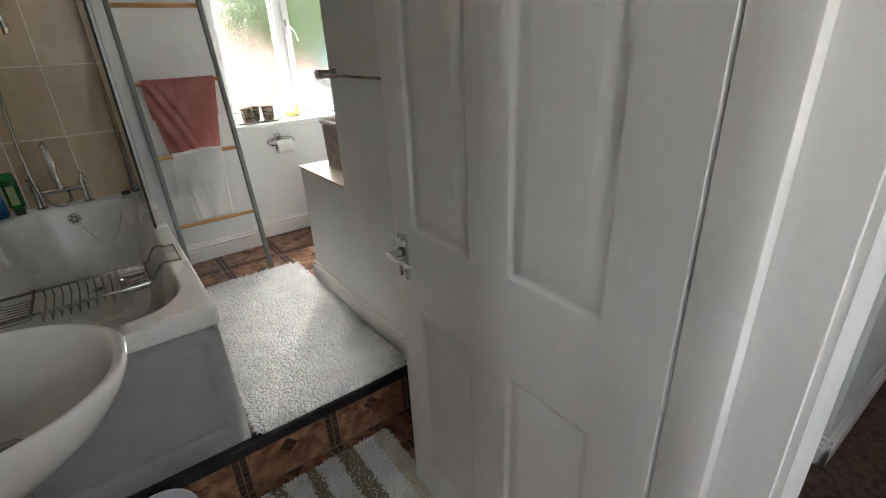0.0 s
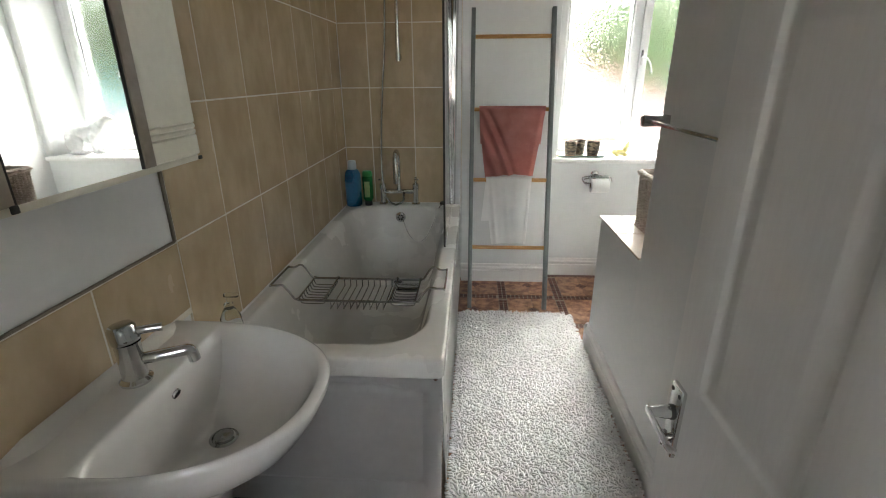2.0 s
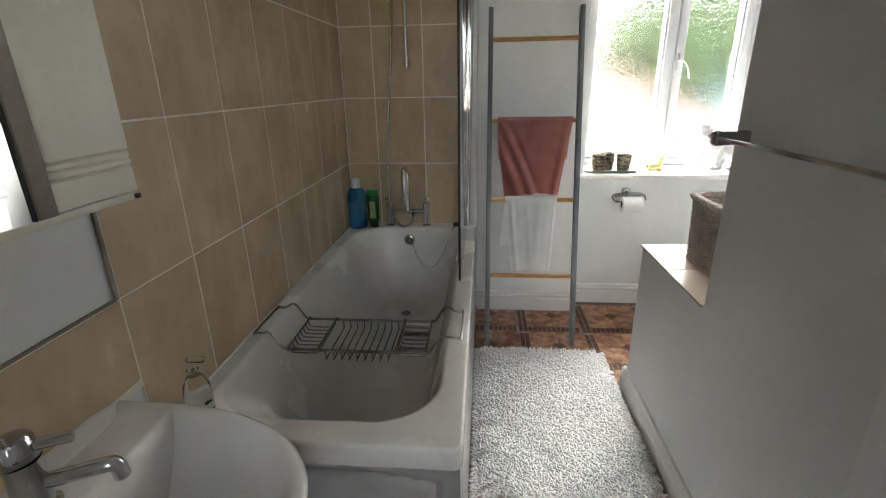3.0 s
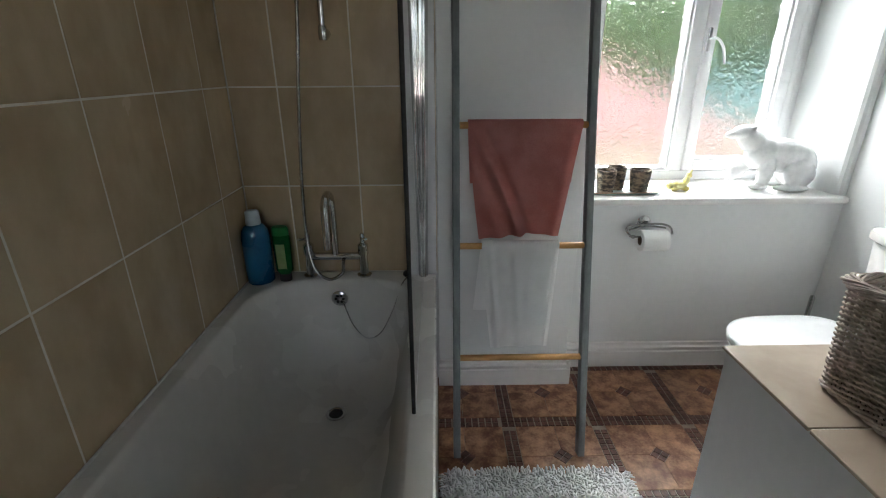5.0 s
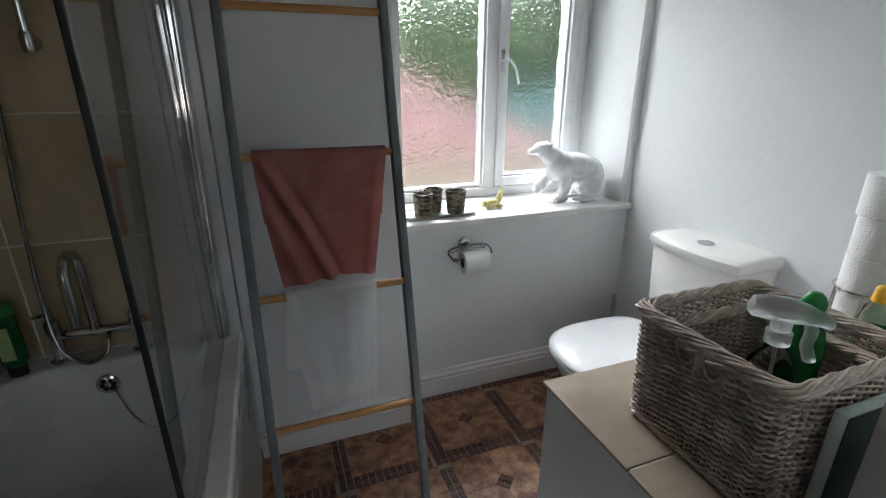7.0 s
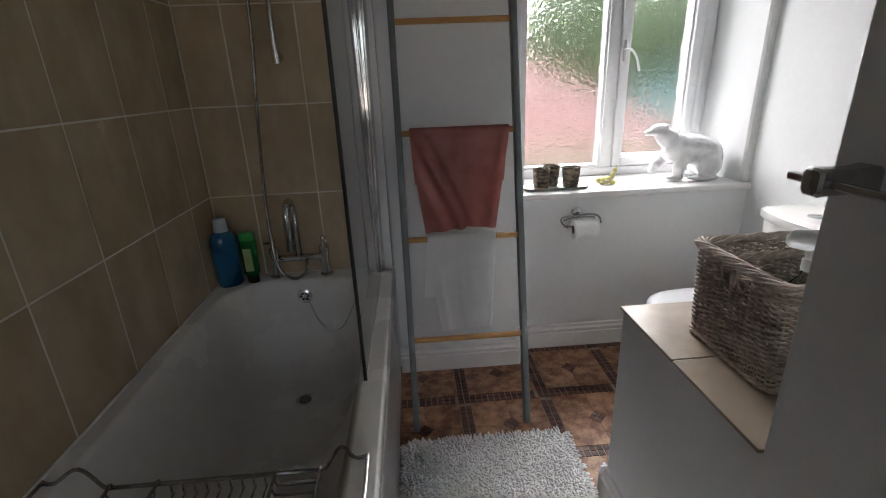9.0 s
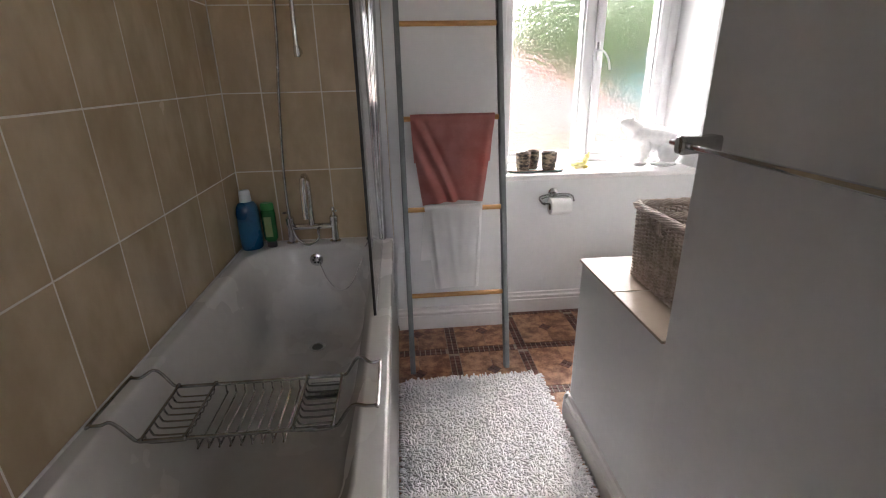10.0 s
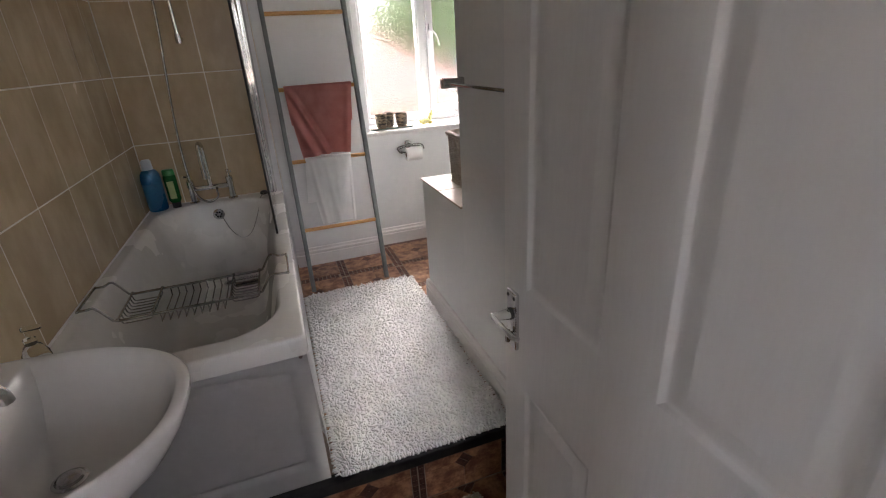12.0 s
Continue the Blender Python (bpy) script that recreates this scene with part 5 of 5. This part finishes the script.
blob(bm, (0.0, 0.0, 0.020), (0.034, 0.018, 0.018))
blob(bm, (0.030, 0.0, 0.040), (0.013, 0.013, 0.022), turn=(0, 15, 0))
blob(bm, (0.038, 0.0, 0.062), (0.012, 0.011, 0.012))
blob(bm, (0.046, 0.004, 0.074), (0.004, 0.004, 0.012), turn=(0, 15, 0))
blob(bm, (0.040, -0.006, 0.075), (0.004, 0.004, 0.012), turn=(0, 5, 0))
blob(bm, (-0.034, 0.004, 0.020), (0.014, 0.013, 0.015))
blob(bm, (-0.020, -0.014, 0.010), (0.016, 0.008, 0.010))
blob(bm, (0.026, -0.014, 0.010), (0.016, 0.008, 0.010))
fig = solo("glazed_figurine", moved(bm, pose(1.695, 1.893, SILL)), M_BUNNY, "small yellow-green glazed animal figurine on the window board", "figurine")

# white bear, one fused mesh
bm = bmesh.new()
bear = (((0.058, 0, 0.148), (0.092, 0.057, 0.056), (0, 14, 0)), ((0.107, 0, 0.094), (0.058, 0.060, 0.090), (0, 0, 0)), ((-0.012, 0, 0.146), (0.050, 0.050, 0.066), (0, 20, 0)),
        ((-0.046, 0, 0.188), (0.062, 0.037, 0.042), (0, 44, 0)), ((-0.082, 0, 0.226), (0.038, 0.031, 0.030), (0, -6, 0)), ((-0.114, 0, 0.217), (0.026, 0.018, 0.016), (0, -10, 0)),
        ((-0.060, 0.024, 0.247), (0.008, 0.006, 0.009), (0, 0, 0)), ((-0.060, -0.024, 0.247), (0.008, 0.006, 0.009), (0, 0, 0)),
        ((0.100, -0.044, 0.070), (0.050, 0.028, 0.058), (0, 0, 0)), ((0.100, 0.044, 0.070), (0.050, 0.028, 0.058), (0, 0, 0)),
        ((0.082, -0.050, 0.013), (0.060, 0.022, 0.013), (0, 0, 0)), ((0.082, 0.050, 0.013), (0.060, 0.022, 0.013), (0, 0, 0)),
        ((0.000, -0.032, 0.075), (0.026, 0.024, 0.072), (0, 6, 0)), ((-0.016, -0.034, 0.013), (0.034, 0.021, 0.013), (0, 0, 0)),
        ((-0.040, 0.026, 0.096), (0.052, 0.024, 0.028), (0, -42, 0)), ((-0.068, 0.026, 0.064), (0.028, 0.021, 0.030), (0, -30, 0)), ((-0.082, 0.026, 0.040), (0.022, 0.018, 0.018), (0, -30, 0)),
        ((0.040, 0, 0.108), (0.060, 0.046, 0.040), (0, 0, 0)))
for at, r, turn in bear:
    blob(bm, at, r, 18, turn)
moved(bm, Matrix.Diagonal((1.20, 1.12, 1.0, 1)))
ob = solo("bear_figurine", bm, M_BEAR, "white glazed porcelain polar bear figurine on the window board", "figurine")
ob.matrix_world = pose(2.046, 1.925, SILL + 0.001, 0, 0, -8)
rm = ob.modifiers.new("fuse", "REMESH")
rm.mode, rm.voxel_size = "VOXEL", 0.004
sm = ob.modifiers.new("soften", "SMOOTH")
sm.iterations, sm.factor = 4, 0.6

# ---------------------------------------------------------------- outdoors, seen through the obscured glass
GZ = -0.55
solo("ground", box(-60, 60, 2.30, 120, GZ - 0.2, GZ), M_PAVING, "pale peach paving outside the window", "ground", kind="structure", smooth=False)
solo("ground_south", box(-60, 60, -120, -3.1, GZ - 0.2, GZ), M_PAVING, "pale paving on the other side of the house", "ground", kind="structure", smooth=False)
shed = thing("outbuilding", "low peach rendered outbuilding with a pinkish red tiled roof", "building", (1.0, 4.2, GZ))
part("wall", box(-3.0, 2.25, 0.0, 2.4, 0.0, 1.22), M_PEACH, shed, smooth=False)
part("roof", loft([[(-3.2, -0.12, 1.20), (2.45, -0.12, 1.20), (2.45, 0.0, 1.26), (-3.2, 0.0, 1.26)], [(-3.2, 2.0, 3.95), (-0.6, 0.9, 2.65), (-0.6, 1.0, 2.70), (-3.2, 2.1, 4.0)]]), M_REDWALL, shed, smooth=False)
fence = thing("garden_fence", "teal painted board fence in the garden", "fence", (4.0, 5.3, GZ))
rng = random.Random(4)
for k in range(24):
    part("board", box(-0.6 + k * 0.155, -0.6 + k * 0.155 + 0.14, 0, 0.02, 1.22, 1.72 + rng.uniform(-0.02, 0.02)), M_TEAL, fence, smooth=False)
part("base_wall", box(-0.7, 3.2, -0.06, 0.10, 0.0, 1.215), M_PEACH, fence, smooth=False)
for z in (1.30, 1.56):
    part("rail", box(-0.6, 3.1, 0.022, 0.06, z, z + 0.08), M_TEAL, fence, smooth=False)


def foliage(name, label, at, size, count, leaf, seed):
    """A crown of many small leaf blades in an uneven cloud."""
    rng = random.Random(seed)
    vs, fs = [], []
    for _ in range(count):
        d = Vector((rng.gauss(0, 1), rng.gauss(0, 1), rng.gauss(0, 1))).normalized()
        p = Vector((d.x * size[0], d.y * size[1], d.z * size[2])) * (0.50 + 0.58 * rng.random() + 0.18 * noise.noise(d * 2.6 + Vector((seed, 0, 0))))
        a = Vector((rng.uniform(-1, 1), rng.uniform(-1, 1), rng.uniform(-1, 1))).normalized() * leaf
        b = a.orthogonal().normalized() * leaf * 0.55
        i = len(vs)
        vs += [p - a, p + b, p + a, p - b]
        fs.append((i, i + 1, i + 2, i + 3))
    me = bpy.data.meshes.new("crown")
    me.from_pydata(vs, [], fs)
    me.materials.append(M_HEDGE)
    t = thing(name, label, "tree", at)
    crown = new("crown", me)
    crown.parent = t
    crown.location = (0, 0, size[2] + 0.6)
    part("trunk", lathe(((0.14, 0.0), (0.10, 0.6), (0.06, size[2] + 0.5)), (0, 0, 0), 10), M_BARK, t)
    return t


for i, (x, y, sx, sz) in enumerate(((3.4, 6.5, 1.35, 1.30), (5.4, 6.8, 1.5, 1.55), (7.8, 7.4, 1.7, 1.6))):
    foliage("garden_shrub", "tall leafy green shrub beyond the window", (x, y, GZ), (sx, 0.9, sz), 6500, 0.11, i)
for i, (x, y, sx, sz) in enumerate(((9.5, 14.8, 2.8, 2.3), (13.0, 15.5, 2.8, 2.3))):
    foliage("garden_tree", "leafy green garden tree beyond the window", (x, y, GZ), (sx, 1.4, sz), 3000, 0.17, i + 5)

# ---------------------------------------------------------------- mats
def pile(name, x0, x1, y0, y1, z, step, length, width, mat, parent, seed, keep=None, fringe=0.0):
    """Bent, tapered tufts of pile set close together."""
    rng = random.Random(seed)
    vs, fs = [], []
    nx, ny = int((x1 - x0) / step), int((y1 - y0) / step)
    for i in range(nx + 1):
        for j in range(ny + 1):
            x, y = x0 + i * step + rng.uniform(-0.5, 0.5) * step, y0 + j * step + rng.uniform(-0.5, 0.5) * step
            if keep and not keep(x, y):
                continue
            a = rng.uniform(0, 6.283) + 2.0 * noise.noise((x * 5, y * 5, seed))
            edge = min(x - x0, x1 - x, y - y0, y1 - y)
            ln = length * rng.uniform(0.7, 1.25)
            dx, dy = math.cos(a), math.sin(a)
            if edge < step * 1.6 and fringe:
                if edge in (y - y0, y1 - y):
                    dx, dy = 0.3 * dx, (-1 if y - y0 < y1 - y else 1)
                else:
                    dx, dy = (-1 if x - x0 < x1 - x else 1), 0.3 * dy
            sx, sy = -dy * width, dx * width
            hh = rng.uniform(0.85, 1.08)
            pts = ((0, 0, 1.0), (0.30 * ln, 0.62 * ln * hh, 1.15), (0.85 * ln, 0.60 * ln * hh, 0.75))
            b = len(vs)
            for d, h, w in pts:
                cx, cy, cz = x + dx * d, y + dy * d, z + h
                vs += [(cx + sx * w, cy + sy * w, cz), (cx - sx * w, cy - sy * w, cz), (cx + dx * 0, cy, cz + width * 1.1 * w)]
            for k in (0, 3):
                for q in range(3):
                    p = (q + 1) % 3
                    fs.append((b + k + q, b + k + p, b + k + 3 + p, b + k + 3 + q))
            fs.append((b + 6, b + 7, b + 8))
    me = bpy.data.meshes.new(name)
    me.from_pydata(vs, [], fs)
    me.materials.append(mat)
    me.polygons.foreach_set("use_smooth", [True] * len(fs))
    ob = new(name, me)
    ob.parent = parent
    tagged(ob, kind="stuff")
    return ob


mat1 = thing("bath_mat", "white shaggy bath mat on the raised floor", "bath mat", (0, 0, 0))
part("backing", box(0.722, 1.298, STEP + 0.002, 1.172, 0.007, 0.013, 0.003), M_BACKING, mat1)
pile("shag_layer", 0.722, 1.300, STEP + 0.004, 1.172, 0.012, 0.0068, 0.024, 0.0038, M_SHAG, mat1, 11, fringe=1.0)
mat2 = thing("striped_mat", "striped white and olive mat on the lower floor", "mat", (0, 0, 0))
part("backing", box(0.475, 1.160, -0.62, -0.132, LOW + 0.001, LOW + 0.007, 0.002), M_BACKING, mat2)


def stripe(x):
    u = (x - 0.475) / 0.685
    for a, b, c in ((0, 0.12, "w"), (0.12, 0.20, "o"), (0.20, 0.32, "w"), (0.32, 0.38, "o"), (0.38, 0.50, "w"), (0.50, 0.56, "o"), (0.56, 0.68, "w"), (0.68, 0.78, "o"), (0.78, 0.90, "w"), (0.90, 1.01, "c")):
        if a <= u < b:
            return c
    return "w"


for tag, m, nm in (("w", M_SHAG, "white_stripe"), ("o", M_OLIVE, "olive_stripe"), ("c", M_CREAMPILE, "cream_stripe")):
    pile(nm, 0.475, 1.160, -0.62, -0.132, LOW + 0.007, 0.0068, 0.010, 0.0036, m, mat2, 21, keep=lambda x, y, t=tag: stripe(x) == t)

# ---------------------------------------------------------------- wall tiles
def tile_mesh(w, h, d=0.008):
    own = box(0, d, 0.0021, w - 0.0021, 0.0021, h - 0.0021)
    top = [e for e in own.edges if all(abs(v.co.x - d) < 1e-6 for v in e.verts)]
    bmesh.ops.bevel(own, geom=top, offset=0.0014, segments=1, affect="EDGES")
    return mesh_of("tile", own, M_TILE, False)


tile_cache = {}


def wall_tile(parent, m, w, h):
    key = (round(w, 4), round(h, 4))
    if key not in tile_cache:
        tile_cache[key] = tile_mesh(w, h)
    ob = new("tile", tile_cache[key])
    ob.parent = parent
    ob.matrix_local = m


ys = [-0.021 + 0.2575 * k for k in range(7)] + [1.6995]
zs = [0.508, 0.849, 1.190, 1.531, 1.872, 2.213, TOP]
for ya, yb in zip(ys, ys[1:]):
    for za, zb in zip(zs, zs[1:]):
        wall_tile(wall_west, pose(-0.008, ya, za), yb - ya, zb - za)
for ya, yb in ((-0.603, -0.314), (-0.314, -0.021)):
    wall_tile(wall_west, pose(-0.008, ya, 0.6555), yb - ya, 0.192)
xs = [0.001, 0.167, 0.4245, 0.682, 0.7045]
for xa, xb in zip(xs, xs[1:]):
    for za, zb in zip(zs, zs[1:]):
        wall_tile(wall_north, pose(xb, 1.708, za, 0, 0, 0) @ pose(0, 0, 0, 0, 0, 90) @ pose(0, 0, 0) @ Matrix.Diagonal((-1, 1, 1, 1)), xb - xa, zb - za)
# joints and the trim round the tiled area
setting("trim_grout_west", box(-0.0078, -0.0010, -0.0205, 1.699, 0.500, TOP - 0.002), M_GROUT, "pale grout between the wall tiles", "grout")
setting("trim_grout_basin", box(-0.0078, -0.0010, -0.602, -0.0215, 0.640, 0.847), M_GROUT, "pale grout between the splashback tiles", "grout")
setting("trim_grout_north", box(0.0, 0.7045, 1.7010, 1.7078, 0.500, TOP - 0.002), M_GROUT, "pale grout between the end wall tiles", "grout")
setting("trim_tile_edge", box(-0.0078, 0.0012, -0.0285, -0.0215, 0.850, TOP - 0.002, 0.002), M_TAUPE, "taupe tile edging strip", "trim")
setting("trim_tile_top", box(-0.0078, 0.0008, -0.605, -0.029, 0.8480, 0.8530, 0.0015), M_TAUPE, "taupe strip above the splashback", "trim")

# ---------------------------------------------------------------- floor pieces
PX, PY, OX, OY, SW = 0.335, 0.337, 0.963, 1.430, 0.050


def clip_poly(poly, x0, x1, y0, y1):
    for axis, lim, sign in ((0, x0, 1), (0, x1, -1), (1, y0, 1), (1, y1, -1)):
        out = []
        for a, b in zip(poly, poly[1:] + poly[:1]):
            ia, ib = sign * (a[axis] - lim) >= 0, sign * (b[axis] - lim) >= 0
            if ia:
                out.append(a)
            if ia != ib:
                t = (lim - a[axis]) / (b[axis] - a[axis])
                out.append((a[0] + t * (b[0] - a[0]), a[1] + t * (b[1] - a[1])))
        poly = out
        if len(poly) < 3:
            return None
    return poly


def slab(poly, d=0.003):
    own = bmesh.new()
    lo = [own.verts.new((x, y, -d)) for x, y in poly]
    hi = [own.verts.new((x, y, 0)) for x, y in poly]
    own.faces.new(hi)
    for i in range(len(poly)):
        j = (i + 1) % len(poly)
        own.faces.new((lo[i], lo[j], hi[j], hi[i]))
    return own


def lay_floor(parent, x0, x1, y0, y1, place):
    """Quartered tiles with a diamond at the middle, bordered by double mosaic rows; place turns floor coordinates into the world."""
    mosaic = bmesh.new()
    g, gm = 0.0006, 0.0023
    for i in range(math.floor((x0 - OX) / PX) - 1, math.ceil((x1 - OX) / PX) + 1):
        for j in range(math.floor((y0 - OY) / PY) - 1, math.ceil((y1 - OY) / PY) + 1):
            ax, bx = OX + i * PX + SW / 2, OX + (i + 1) * PX - SW / 2
            ay, by = OY + j * PY + SW / 2, OY + (j + 1) * PY - SW / 2
            mx, my, dd = (ax + bx) / 2, (ay + by) / 2, 0.034
            for sx in (-1, 1):
                for sy in (-1, 1):
                    ex, ey = (bx if sx > 0 else ax), (by if sy > 0 else ay)
                    quad = [(mx + sx * (dd + g), my + sy * g), (ex - sx * g, my + sy * g), (ex - sx * g, ey - sy * g), (mx + sx * g, ey - sy * g), (mx + sx * g, my + sy * (dd + g))]
                    poly = clip_poly(quad, x0, x1, y0, y1)
                    if poly:
                        ob = new("tile", mesh_of("tile", moved(slab(poly), Matrix.Identity(4)), M_VINYL, False))
                        ob.parent, ob.matrix_local = parent, place
            for q in range(4):
                a = math.pi / 2 * q
                c = [(0.0, 0.0), (dd / 2, dd / 2), (dd, 0.0), (dd / 2, -dd / 2)]
                pts = []
                for u, v in c:
                    u, v = dd / 2 + (u - dd / 2) * 0.90, v * 0.90
                    pts.append((mx + u * math.cos(a) - v * math.sin(a), my + u * math.sin(a) + v * math.cos(a)))
                poly = clip_poly(pts, x0, x1, y0, y1)
                if poly:
                    join(mosaic, slab(poly))
            cx, cy = OX + i * PX, OY + j * PY
            cells = []
            m = SW / 2
            for k in range(13):
                for r in (0, 1):
                    cells.append((cx - m + k * m, cy - m + r * m))
                    if k > 1:
                        cells.append((cx - m + r * m, cy - m + k * (PY - 0.0) / 13.8))
            for px, py in cells:
                hx, hy = m, (m if py < cy + m - 1e-6 else PY / 13.8)
                poly = clip_poly([(px + gm, py + gm), (px + hx - gm, py + gm), (px + hx - gm, py + hy - gm), (px + gm, py + hy - gm)], x0, x1, y0, y1)
                if poly:
                    join(mosaic, slab(poly))
    ob = part("mosaic_pieces", mosaic, M_MOSAIC, parent, smooth=False)
    ob.matrix_local = place
    tagged(ob, kind="stuff")


lay_floor(floor_upper, 0.703, 2.310, STEP + 0.03, 1.788, pose(0, 0, 0))
lay_floor(floor_lower, 0.0, 1.346, -1.19, STEP - 0.003, pose(0, 0, LOW))
lay_floor(floor_lower, 0.0, 1.346, LOW + 0.002, -0.038, pose(0, STEP - 0.0005, 0, 90) @ pose(0, 0, 0))
